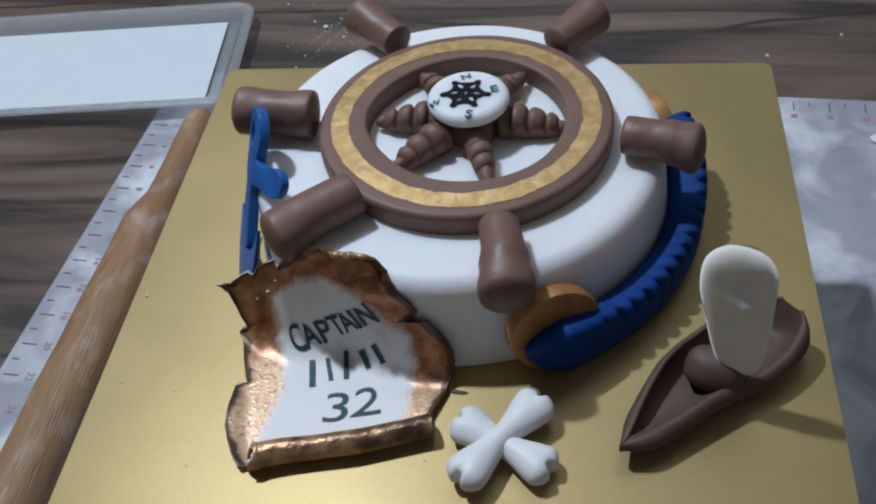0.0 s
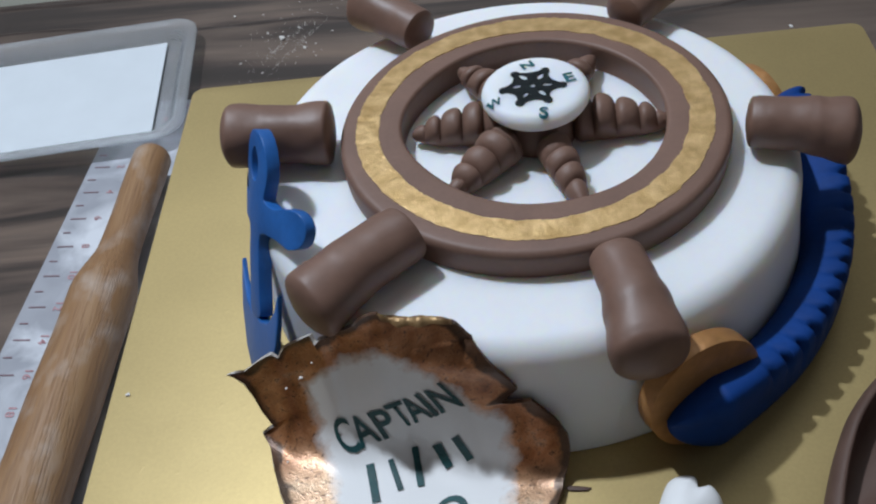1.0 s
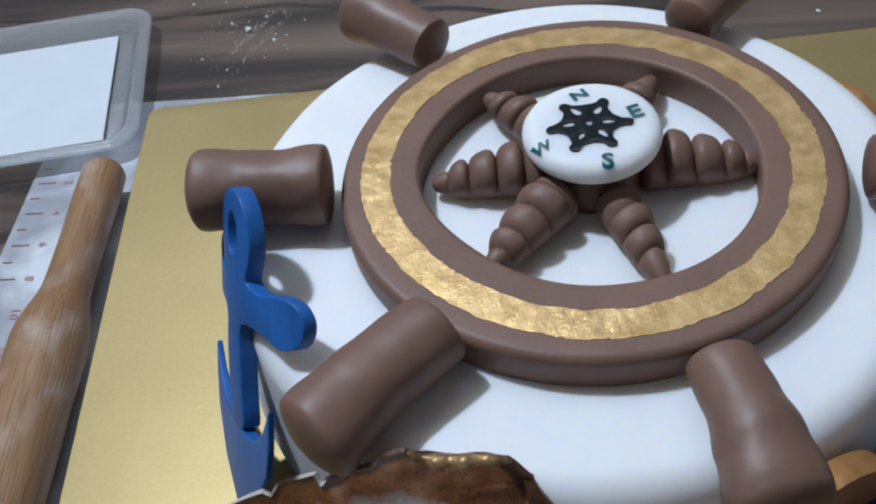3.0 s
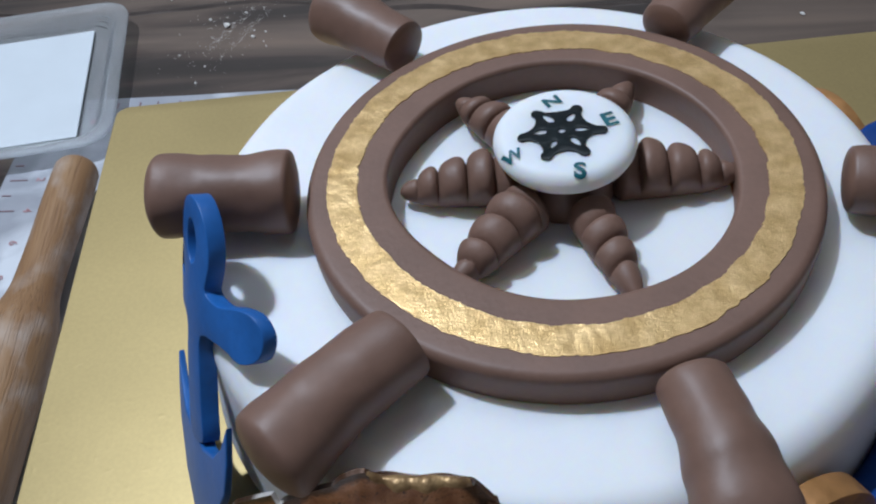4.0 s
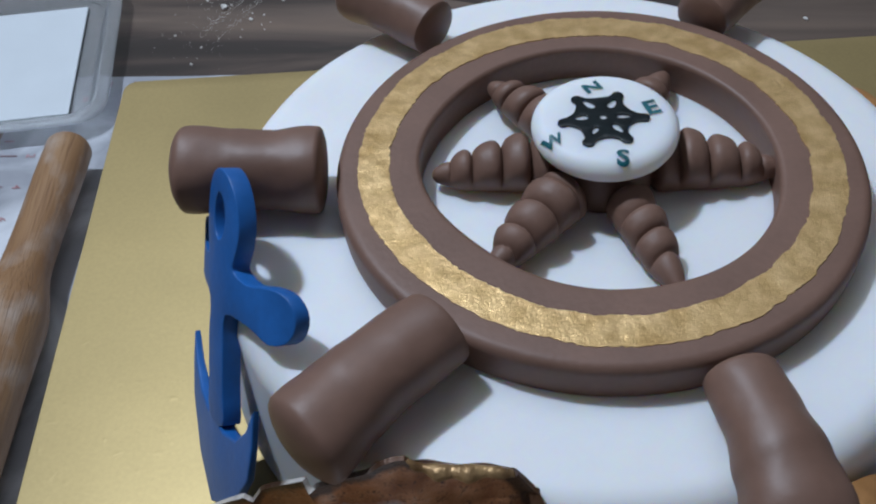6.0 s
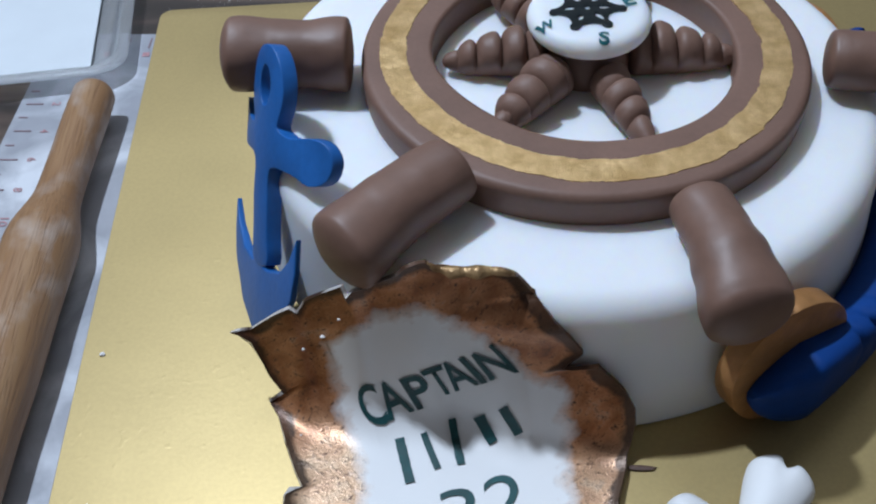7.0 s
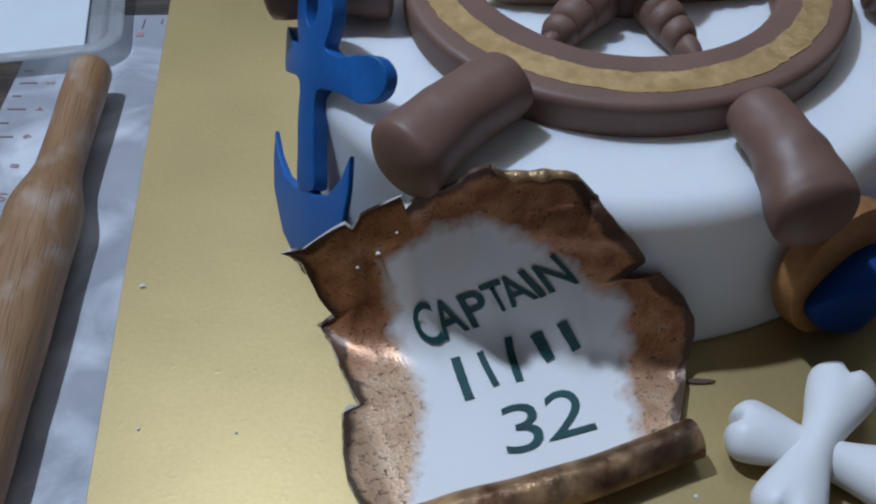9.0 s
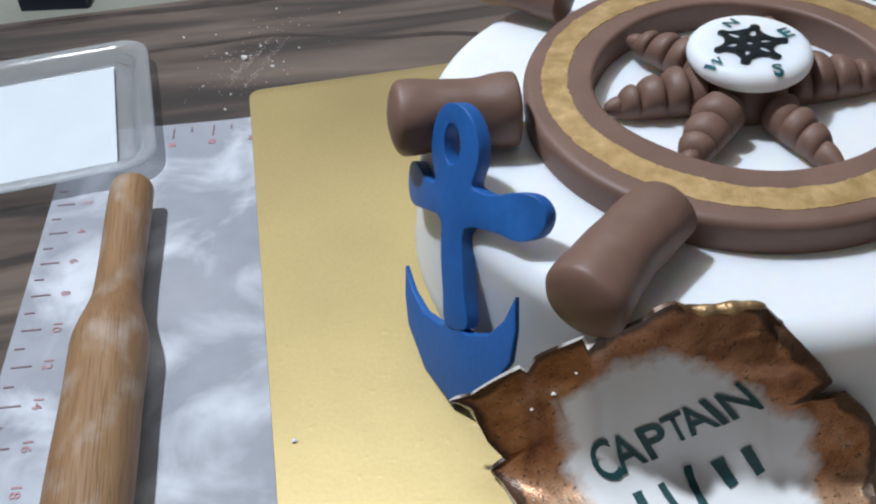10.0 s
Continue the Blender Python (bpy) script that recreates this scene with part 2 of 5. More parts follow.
def parchment_paint():
    """White in the middle, burnt brown and copper at the edges; u, v of the sheet in metres are its UV map times 0.1."""
    mat = bpy.data.materials.new("burnt_parchment")
    mat.use_nodes = True
    n, l = mat.node_tree.nodes, mat.node_tree.links
    b = n["Principled BSDF"]
    uv = n.new("ShaderNodeUVMap")
    uv.uv_map = "UVMap"
    noise_a, noise_b = n.new("ShaderNodeTexNoise"), n.new("ShaderNodeTexNoise")
    noise_a.inputs["Scale"].default_value, noise_a.inputs["Detail"].default_value = 11, 6
    noise_b.inputs["Scale"].default_value, noise_b.inputs["Detail"].default_value = 45, 6
    grit = n.new("ShaderNodeTexNoise")
    grit.inputs["Scale"].default_value, grit.inputs["Detail"].default_value = 130, 5
    for t in (noise_a, noise_b, grit):
        l.new(uv.outputs[0], t.inputs[0])
    sep = n.new("ShaderNodeSeparateXYZ")
    l.new(uv.outputs[0], sep.inputs[0])

    def calc(op, x, y, clamp=False):
        m = n.new("ShaderNodeMath")
        m.operation, m.use_clamp = op, clamp
        for i, v in enumerate((x, y)):
            if isinstance(v, (int, float)):
                m.inputs[i].default_value = v
            else:
                l.new(v, m.inputs[i])
        return m.outputs[0]

    # the white field leans towards the roll and narrows at the top
    u, v = sep.outputs[0], sep.outputs[1]
    low = calc("MAXIMUM", calc("SUBTRACT", 0.45, v), 0.0)
    dl = calc("SUBTRACT", calc("SUBTRACT", -0.215, calc("MULTIPLY", low, 0.47)), u)
    dr = calc("ADD", calc("SUBTRACT", u, 0.405), calc("ADD", calc("MULTIPLY", calc("MAXIMUM", calc("SUBTRACT", v, 0.58), 0.0), 0.75), calc("MULTIPLY", low, 0.30)))
    dv = calc("SUBTRACT", calc("SUBTRACT", v, 1.02), calc("MINIMUM", calc("MULTIPLY", calc("ADD", u, 0.09), 0.4), 0.0))
    d = calc("MAXIMUM", calc("MAXIMUM", dl, dr), dv)
    wob = calc("MULTIPLY", calc("SUBTRACT", noise_a.outputs[0], 0.5), 0.13)
    wob2 = calc("MULTIPLY", calc("SUBTRACT", noise_b.outputs[0], 0.5), 0.035)
    d = calc("ADD", calc("ADD", d, wob), wob2)
    edge = calc("MULTIPLY", calc("ADD", d, 0.020), 17.0, True)
    deep = calc("MULTIPLY", calc("ADD", noise_a.outputs[0], calc("MULTIPLY", noise_b.outputs[0], 0.36)), 1.05)
    ramp = n.new("ShaderNodeValToRGB")
    e = ramp.color_ramp.elements
    e[0].position, e[0].color = 0.46, (0.155, 0.058, 0.025, 1)
    e[1].position, e[1].color = 1.0, (0.58, 0.40, 0.28, 1)
    for p, c in ((0.62, (0.31, 0.120, 0.046, 1)), (0.82, (0.50, 0.230, 0.105, 1))):
        k = e.new(p)
        k.color = c
    # the lower left margin is paler, dusted with sugar
    pale = calc("MULTIPLY", calc("MULTIPLY", calc("SUBTRACT", 0.78, v), 5.0, True), calc("MULTIPLY", calc("SUBTRACT", 0.30, u), 5.0, True))
    # light painted in: a paler band low on the sheet, showing on the right margin
    pale = calc("MAXIMUM", pale, calc("MULTIPLY", calc("MULTIPLY", calc("SUBTRACT", 0.42, v), 8.0, True), 0.75))
    deep2 = calc("ADD", deep, calc("MULTIPLY", pale, 0.10))
    l.new(deep2, ramp.inputs[0])
    mix = n.new("ShaderNodeMix")
    mix.data_type = "RGBA"
    mix.inputs[6].default_value = (0.80, 0.80, 0.80, 1)
    l.new(edge, mix.inputs[0])
    sand = n.new("ShaderNodeMix")
    sand.data_type = "RGBA"
    sand.inputs[7].default_value = (0.60, 0.43, 0.28, 1)
    l.new(calc("MULTIPLY", pale, calc("ADD", 0.25, calc("MULTIPLY", noise_a.outputs[0], 0.9)), True), sand.inputs[0])
    l.new(ramp.outputs[0], sand.inputs[6])
    speck = n.new("ShaderNodeMix")
    speck.data_type = "RGBA"
    speck.inputs[7].default_value = (0.075, 0.035, 0.022, 1)
    l.new(calc("MULTIPLY", calc("SUBTRACT", calc("ADD", calc("MULTIPLY", noise_b.outputs[0], 0.55), calc("MULTIPLY", grit.outputs[0], 0.45)), 0.520), 7.5, True), speck.inputs[0])
    l.new(sand.outputs[2], speck.inputs[6])
    l.new(speck.outputs[2], mix.inputs[7])
    # the outermost millimetres are charred
    rim = n.new("ShaderNodeUVMap")
    rim.uv_map = "Rim"
    rs = n.new("ShaderNodeSeparateXYZ")
    l.new(rim.outputs[0], rs.inputs[0])
    char = calc("SUBTRACT", 1.0, calc("MULTIPLY", calc("SUBTRACT", rs.outputs[0], calc("ADD", calc("MULTIPLY", calc("SUBTRACT", noise_a.outputs[0], 0.30), 0.9), calc("MULTIPLY", calc("MULTIPLY", calc("SUBTRACT", u, 0.15), 4.0, True), 0.09))), 6.0, True))
    burn = n.new("ShaderNodeMix")
    burn.data_type = "RGBA"
    burn.inputs[7].default_value = (0.018, 0.009, 0.006, 1)
    l.new(calc("MULTIPLY", char, 0.85), burn.inputs[0])
    l.new(mix.outputs[2], burn.inputs[6])
    # the torn thickness and the back stay bare white
    bare = n.new("ShaderNodeMix")
    bare.data_type = "RGBA"
    bare.inputs[7].default_value = (0.72, 0.68, 0.64, 1)
    left = calc("MULTIPLY", calc("SUBTRACT", 0.02, u), 6.0, True)
    l.new(calc("MULTIPLY", left, calc("MULTIPLY", rs.outputs[1], calc("MULTIPLY", calc("SUBTRACT", noise_a.outputs[0], 0.40), 9.0, True))), bare.inputs[0])
    l.new(burn.outputs[2], bare.inputs[6])
    l.new(bare.outputs[2], b.inputs["Base Color"])
    l.new(calc("MULTIPLY", edge, 0.36), b.inputs["Metallic"])
    rough = calc("SUBTRACT", 0.55, calc("MULTIPLY", edge, 0.2))
    l.new(rough, b.inputs["Roughness"])
    bp = n.new("ShaderNodeBump")
    bp.inputs["Distance"].default_value = 0.001
    l.new(calc("ADD", calc("MULTIPLY", edge, 0.19), 0.02), bp.inputs["Strength"])
    l.new(calc("ADD", calc("MULTIPLY", noise_b.outputs[0], 0.7), calc("MULTIPLY", grit.outputs[0], 0.5)), bp.inputs["Height"])
    l.new(bp.outputs[0], b.inputs["Normal"])
    return mat


PARCH = parchment_paint()
COPPER = material("copper_painted_paper", (0.25, 0.112, 0.055), 0.32, metal=0.40, var=0.35, scale=95, bump=0.5, bscale=300,
                  second=(0.70, 0.44, 0.22), dust=0.85, dust_scale=55.0, dust_colour=(0.020, 0.010, 0.007), dust_from=0.49)
GILT = material("gilded_paper_edge", (0.15, 0.065, 0.025), 0.38, metal=0.5, var=0.3, scale=160, bump=0.7, bscale=300, second=(0.55, 0.36, 0.17))

# ---- builders ----
BASE = {}


def thing(name, label, category, at=(0, 0, 0), group="", kind=""):
    ob = new(name)
    ob.location = Vector(at) * UNIT
    ob.empty_display_size = 0.01
    BASE[ob] = Vector(at)
    return tagged(ob, label, category, group, kind)


def mesh_ob(name, bm, mat, at=(0, 0, 0), smooth=True, angle=40):
    """One mesh object from a bmesh in world places, with its origin at `at`."""
    bmesh.ops.recalc_face_normals(bm, faces=bm.faces)
    bmesh.ops.translate(bm, verts=bm.verts, vec=-Vector(at))
    bmesh.ops.scale(bm, verts=bm.verts, vec=(UNIT, UNIT, UNIT))
    me = bpy.data.meshes.new(name)
    if smooth:
        for f in bm.faces:
            f.smooth = True
        for e in bm.edges:
            if len(e.link_faces) == 2 and e.calc_face_angle(0) > radians(angle):
                e.smooth = False
    bm.to_mesh(me)
    bm.free()
    me.materials.append(mat)
    ob = new(name, me)
    BASE[ob] = Vector(at)
    return ob


def part(name, bm, mat, parent, label="", smooth=True, angle=40):
    ob = mesh_ob(name, bm, mat, BASE[parent], smooth, angle)
    ob.parent = parent
    return tagged(ob, label)


def single(name, bm, mat, label, category, at=(0, 0, 0), group="", kind="", smooth=True, angle=40):
    ob = mesh_ob(name, bm, mat, at, smooth, angle)
    ob.location = Vector(at) * UNIT
    return tagged(ob, label, category, group, kind)


def skin(bm, rings, closed=True, cap=True):
    """Joins rings of points (lists of the same length) with quads."""
    vs = [[bm.verts.new(p) for p in r] for r in rings]
    k = len(vs[0])
    for a, b in zip(vs, vs[1:]):
        for i in range(k if closed else k - 1):
            j = (i + 1) % k
            bm.faces.new((a[i], a[j], b[j], b[i]))
    if cap:
        bm.faces.new(vs[0][::-1])
        bm.faces.new(vs[-1])
    return vs


def lathe(profile, seg=72, centre=(0, 0), wobble=0.0, freq=20.0, seed=0.0, loop=False):
    """Turns (radius, z) points about a vertical axis; loop: the profile closes on itself (a ring)."""
    bm = bmesh.new()
    rings = []
    for r, z in profile:
        ring = []
        for i in range(seg):
            a = 2 * math.pi * i / seg
            p = Vector((math.cos(a), math.sin(a), 0))
            w = wobble * noise.noise(Vector((p.x * r * freq * 10, p.y * r * freq * 10, z * freq * 10 + seed))) if wobble else 0
            ring.append((centre[0] + p.x * (r + w), centre[1] + p.y * (r + w), z + w * 0.6))
        rings.append(ring)
    if loop:
        rings.append(rings[0])
    skin(bm, rings, True, not loop)
    if loop:
        bmesh.ops.remove_doubles(bm, verts=bm.verts, dist=1e-7)
    return bm


def along(p0, p1, radii, seg=28, wobble=0.0, seed=0.0, flat=1.0, floor_z=None):
    """A turned body from p0 to p1; radii: (share of the length, radius). flat: height as a share of the width."""
    p0, p1 = Vector(p0), Vector(p1)
    d = (p1 - p0)
    length = d.length
    d.normalize()
    side = d.cross(Vector((0, 0, 1))).normalized()
    up = side.cross(d)
    bm = bmesh.new()
    rings = []
    for s, r in radii:
        c = p0 + d * (s * length)
        ring = []
        for i in range(seg):
            a = 2 * math.pi * i / seg
            w = 1 + wobble * noise.noise(Vector((math.cos(a) * 1.3 + seed, math.sin(a) * 1.3, s * 3 + seed)))
            p = c + (side * math.cos(a) + up * (math.sin(a) * flat)) * (r * w)
            if floor_z is not None and p.z < floor_z:
                p.z = floor_z
            ring.append(p)
        rings.append(ring)
    skin(bm, rings)
    return bm


def box(bm, x0, x1, y0, y1, z0, z1, turn=0.0, about=(0, 0)):
    m = Matrix.Translation((about[0], about[1], 0)) @ Matrix.Rotation(radians(turn), 4, "Z")
    v = [bm.verts.new(m @ Vector((x, y, z))) for z in (z0, z1) for x, y in ((x0, y0), (x1, y0), (x1, y1), (x0, y1))]
    for f in ((3, 2, 1, 0), (4, 5, 6, 7), (0, 1, 5, 4), (1, 2, 6, 5), (2, 3, 7, 6), (3, 0, 4, 7)):
        bm.faces.new([v[i] for i in f])
    return v


def bevelled(bm, width, seg=2):
    bmesh.ops.bevel(bm, geom=[e for e in bm.edges if len(e.link_faces) == 2 and e.calc_face_angle(0) > 0.6], offset=width, segments=seg,
                    affect="EDGES", profile=0.5)
    return bm


def sheet(rows, thick, uvs=None, rims=None):
    """A sheet with thickness from rows of points; the thickness goes against the face normal. uvs: the same rows of (u, v)."""
    bm = bmesh.new()
    m, k = len(rows), len(rows[0])
    P = [[Vector(p) for p in r] for r in rows]
    N = []
    for i in range(m):
        line = []
        for j in range(k):
            a = P[min(i + 1, m - 1)][j] - P[max(i - 1, 0)][j]
            b = P[i][min(j + 1, k - 1)] - P[i][max(j - 1, 0)]
            line.append(b.cross(a).normalized())
        N.append(line)
    top = [[bm.verts.new(P[i][j]) for j in range(k)] for i in range(m)]
    low = [[bm.verts.new(P[i][j] - N[i][j] * thick) for j in range(k)] for i in range(m)]
    layer = bm.loops.layers.uv.new("UVMap") if uvs else None
    rim_layer = bm.loops.layers.uv.new("Rim") if rims else None
    rim_at = {}
    at = {}
    for i in range(m):
        for j in range(k):
            at[top[i][j]] = at[low[i][j]] = uvs[i][j] if uvs else (0, 0)
            rim_at[top[i][j]] = rim_at[low[i][j]] = rims[i][j] if rims else 0.0

    def face(vs, bare=0.0):
        f = bm.faces.new(vs)
        if layer:
            for lp in f.loops:
                lp[layer].uv = at[lp.vert]
                if rim_layer:
                    lp[rim_layer].uv = (rim_at[lp.vert], bare)

    for i in range(m - 1):
        for j in range(k - 1):
            face((top[i][j], top[i][j + 1], top[i + 1][j + 1], top[i + 1][j]))
            face((low[i][j], low[i + 1][j], low[i + 1][j + 1], low[i][j + 1]), 1.0)
    for j in range(k - 1):
        face((top[0][j], low[0][j], low[0][j + 1], top[0][j + 1]), 1.0)
        face((top[-1][j], top[-1][j + 1], low[-1][j + 1], low[-1][j]), 1.0)
    for i in range(m - 1):
        face((top[i][0], top[i + 1][0], low[i + 1][0], low[i][0]), 1.0)
        face((top[i][-1], low[i][-1], low[i + 1][-1], top[i + 1][-1]), 1.0)
    return bm


def slab(outline, m, thick, bevel=0.0, holes=(), bend=None, thin=None):
    """A plate of the given flat outline (local x, y), placed by the matrix m, its thickness along local z."""
    bm = bmesh.new()
    loops = []
    for line in (outline, *holes):
        vs = [bm.verts.new((x, y, 0)) for x, y in line]
        loops += [bm.edges.new((vs[i], vs[(i + 1) % len(vs)])) for i in range(len(vs))]
    bmesh.ops.triangle_fill(bm, edges=loops, use_beauty=True)
    out = bmesh.ops.extrude_face_region(bm, geom=list(bm.faces))
    bmesh.ops.translate(bm, verts=[v for v in out["geom"] if isinstance(v, bmesh.types.BMVert)], vec=(0, 0, thick))
    bmesh.ops.recalc_face_normals(bm, faces=bm.faces)
    if bevel:
        sharp = [e for e in bm.edges if len(e.link_faces) == 2 and e.calc_face_angle(0) > 1.2
                 and abs(e.verts[0].co.z - e.verts[1].co.z) < 1e-6]
        bmesh.ops.bevel(bm, geom=sharp, offset=bevel, segments=3, affect="EDGES", profile=0.5, clamp_overlap=True)
    if thin:
        for v in bm.verts:
            v.co.z = thick / 2 + (v.co.z - thick / 2) * thin(v.co.x, v.co.y)
    if bend:
        for v in bm.verts:
            v.co.z += bend(v.co.x, v.co.y)
    bmesh.ops.transform(bm, matrix=m, verts=bm.verts)
    return bm


def rounded_line(points, steps=6):
    """A closed smooth line through the given corner points (Catmull-Rom)."""
    n, out = len(points), []
    for i in range(n):
        p0, p1, p2, p3 = (Vector(points[(i + k) % n]) for k in (-1, 0, 1, 2))
        for s in range(steps):
            t = s / steps
            out.append(tuple(0.5 * (2 * p1 + (p2 - p0) * t + (2 * p0 - 5 * p1 + 4 * p2 - p3) * t * t + (3 * p1 - p0 - 3 * p2 + p3) * t ** 3)))
    return out


def stroke(bm, pts, width, lift, place):
    """A flat pen stroke along flat points, laid onto a surface by place(x, y, lift)."""
    vs = []
    for i, (x, y) in enumerate(pts):
        a, b = Vector(pts[max(i - 1, 0)]), Vector(pts[min(i + 1, len(pts) - 1)])
        d = (b - a).normalized() if (b - a).length > 1e-9 else Vector((1, 0))
        nx, ny = -d.y, d.x
        w = width * 0.5 * (1 + 0.18 * noise.noise(Vector((x * 900, y * 900, 2))))
        vs.append((bm.verts.new(place(x + nx * w, y + ny * w, lift)), bm.verts.new(place(x - nx * w, y - ny * w, lift))))
    for (a, b), (c, d) in zip(vs, vs[1:]):
        bm.faces.new((a, b, d, c))


def writing(body, size, place, lift, bold=0.0, shear=0.0, fit=False):
    """The mesh of a word in the built-in font, laid onto a surface by place(x, y, lift); fit: x and y run from 0 to 1."""
    cu = bpy.data.curves.new("writing", "FONT")
    cu.body, cu.size, cu.shear, cu.offset, cu.resolution_u = body, size, shear, bold, 4
    ob = new("writing", cu)
    me = bpy.data.meshes.new_from_object(ob)
    bpy.data.objects.remove(ob)
    bpy.data.curves.remove(cu)
    bm = bmesh.new()
    bm.from_mesh(me)
    bpy.data.meshes.remove(me)
    wide, tall = max(v.co.x for v in bm.verts), max(v.co.y for v in bm.verts)
    for axis, far in (((1, 0, 0), wide), ((0, 1, 0), tall)):
        for k in range(1, int(far / (size * 0.1)) + 1):
            bmesh.ops.bisect_plane(bm, geom=bm.verts[:] + bm.edges[:] + bm.faces[:], plane_co=Vector(axis) * (k * size * 0.1), plane_no=axis)
    bmesh.ops.triangulate(bm, faces=bm.faces)
    x0, y0, w, h = 0.0, 0.0, 1.0, 1.0
    if fit:
        xs, ys = [v.co.x for v in bm.verts], [v.co.y for v in bm.verts]
        x0, y0, w, h = min(xs), min(ys), max(xs) - min(xs), max(ys) - min(ys)
    for v in bm.verts:
        v.co = place((v.co.x - x0) / w, (v.co.y - y0) / h, lift)
    return bm


def smoothstep(x):
    x = min(1.0, max(0.0, x))
    return x * x * (3 - 2 * x)


# ---- the room, closed all round ----
def room():
    def wall(name, x0, x1, y0, y1, z0, z1, mat, label):
        bm = bmesh.new()
        box(bm, x0, x1, y0, y1, z0, z1)
        single(name, bm, mat, label, name.split("_")[0], kind="structure", smooth=False)
    wall("floor", -2.0, 2.0, -2.2, 1.6, -1.10, -1.05, FLOOR, "dull brown tiled kitchen floor")
    wall("ceiling", -2.0, 2.0, -2.2, 1.6, 2.30, 2.35, CEIL, "plain white painted ceiling")
    wall("wall_north", -2.0, 2.0, 1.6, 1.7, -1.10, 2.35, WALL, "plain painted kitchen wall")
    wall("wall_south", -2.0, 2.0, -2.3, -2.2, -1.10, 2.35, WALL, "plain painted kitchen wall")
    wall("wall_east", 2.0, 2.1, -2.2, 1.6, -1.10, 2.35, WALL, "plain painted kitchen wall")
    wall("wall_west", -2.1, -2.0, -2.2, 1.6, -1.10, 2.35, WALL, "plain painted kitchen wall")


room()


# ---- the table and what lies on it ----
def work_table():
    t = thing("work_table", "dark wood-grain work table covered with clear plastic", "table", (0.0, 0.0, -1.05))
    bm = bmesh.new()
    box(bm, -0.80, 0.80, -0.62, 0.565, -0.035, 0.0)
    part("table_top", bevelled(bm, 0.003), WOOD, t, "grey-brown wood-grain top under clear plastic", smooth=False)
    for x in (-0.74, 0.74):
        for y in (-0.56, 0.50):
            bm = bmesh.new()
            box(bm, x - 0.025, x + 0.025, y - 0.025, y + 0.025, -1.05, -0.035)
            part("leg", bevelled(bm, 0.003), WOOD, t, smooth=False)


work_table()


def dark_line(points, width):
    """A raised fold along the table, tapering at both ends; its shade is in the dark colour."""
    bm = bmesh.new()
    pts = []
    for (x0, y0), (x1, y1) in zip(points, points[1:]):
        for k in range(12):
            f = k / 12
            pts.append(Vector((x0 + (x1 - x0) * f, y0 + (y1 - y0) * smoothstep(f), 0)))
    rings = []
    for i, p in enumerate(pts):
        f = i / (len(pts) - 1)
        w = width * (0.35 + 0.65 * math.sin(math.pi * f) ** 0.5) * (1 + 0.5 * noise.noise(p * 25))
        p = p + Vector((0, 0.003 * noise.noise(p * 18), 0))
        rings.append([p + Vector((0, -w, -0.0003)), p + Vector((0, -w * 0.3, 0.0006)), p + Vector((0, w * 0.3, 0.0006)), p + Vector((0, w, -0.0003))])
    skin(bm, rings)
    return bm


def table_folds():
    t = thing("plastic_cover_fold", "folds in the table's plastic cover, with their shade painted dark", "table cover", (0, 0.45, 0))
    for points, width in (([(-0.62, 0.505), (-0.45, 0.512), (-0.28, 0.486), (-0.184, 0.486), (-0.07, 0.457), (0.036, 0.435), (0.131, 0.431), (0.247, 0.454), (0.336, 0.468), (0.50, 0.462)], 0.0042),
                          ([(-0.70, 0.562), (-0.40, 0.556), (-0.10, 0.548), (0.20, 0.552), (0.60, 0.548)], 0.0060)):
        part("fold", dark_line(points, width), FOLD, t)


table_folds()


def side_counter():
    t = thing("side_counter", "grey-green laminate counter behind the work table", "counter", (0, 0.9, -1.05))
    bm = bmesh.new()
    box(bm, -1.2, 1.2, 0.572, 1.25, -0.04, -0.004)
    part("counter_top", bevelled(bm, 0.002), SHELF, t, smooth=False)
    bm = bmesh.new()
    box(bm, -1.15, 1.15, 0.65, 1.2, -1.05, -0.04)
    part("body", bm, SHELF, t, smooth=False)


side_counter()


def carton(name, x0, x1, y0, y1, z1, mat, label, turn):
    bm = bmesh.new()
    c = ((x0 + x1) / 2, (y0 + y1) / 2)
    box(bm, x0 - c[0], x1 - c[0], y0 - c[1], y1 - c[1], -0.004, z1, turn, c)
    single(name, bevelled(bm, 0.0015), mat, label, "box", (*c, -0.004), smooth=False)


carton("box", -0.385, -0.325, 0.585, 0.70, 0.012, NAVY, "small dark navy box on the counter", -10)
carton("paper_pad", -0.270, -0.14, 0.585, 0.70, 0.004, PAPER, "white paper pad lying on the counter", -10)


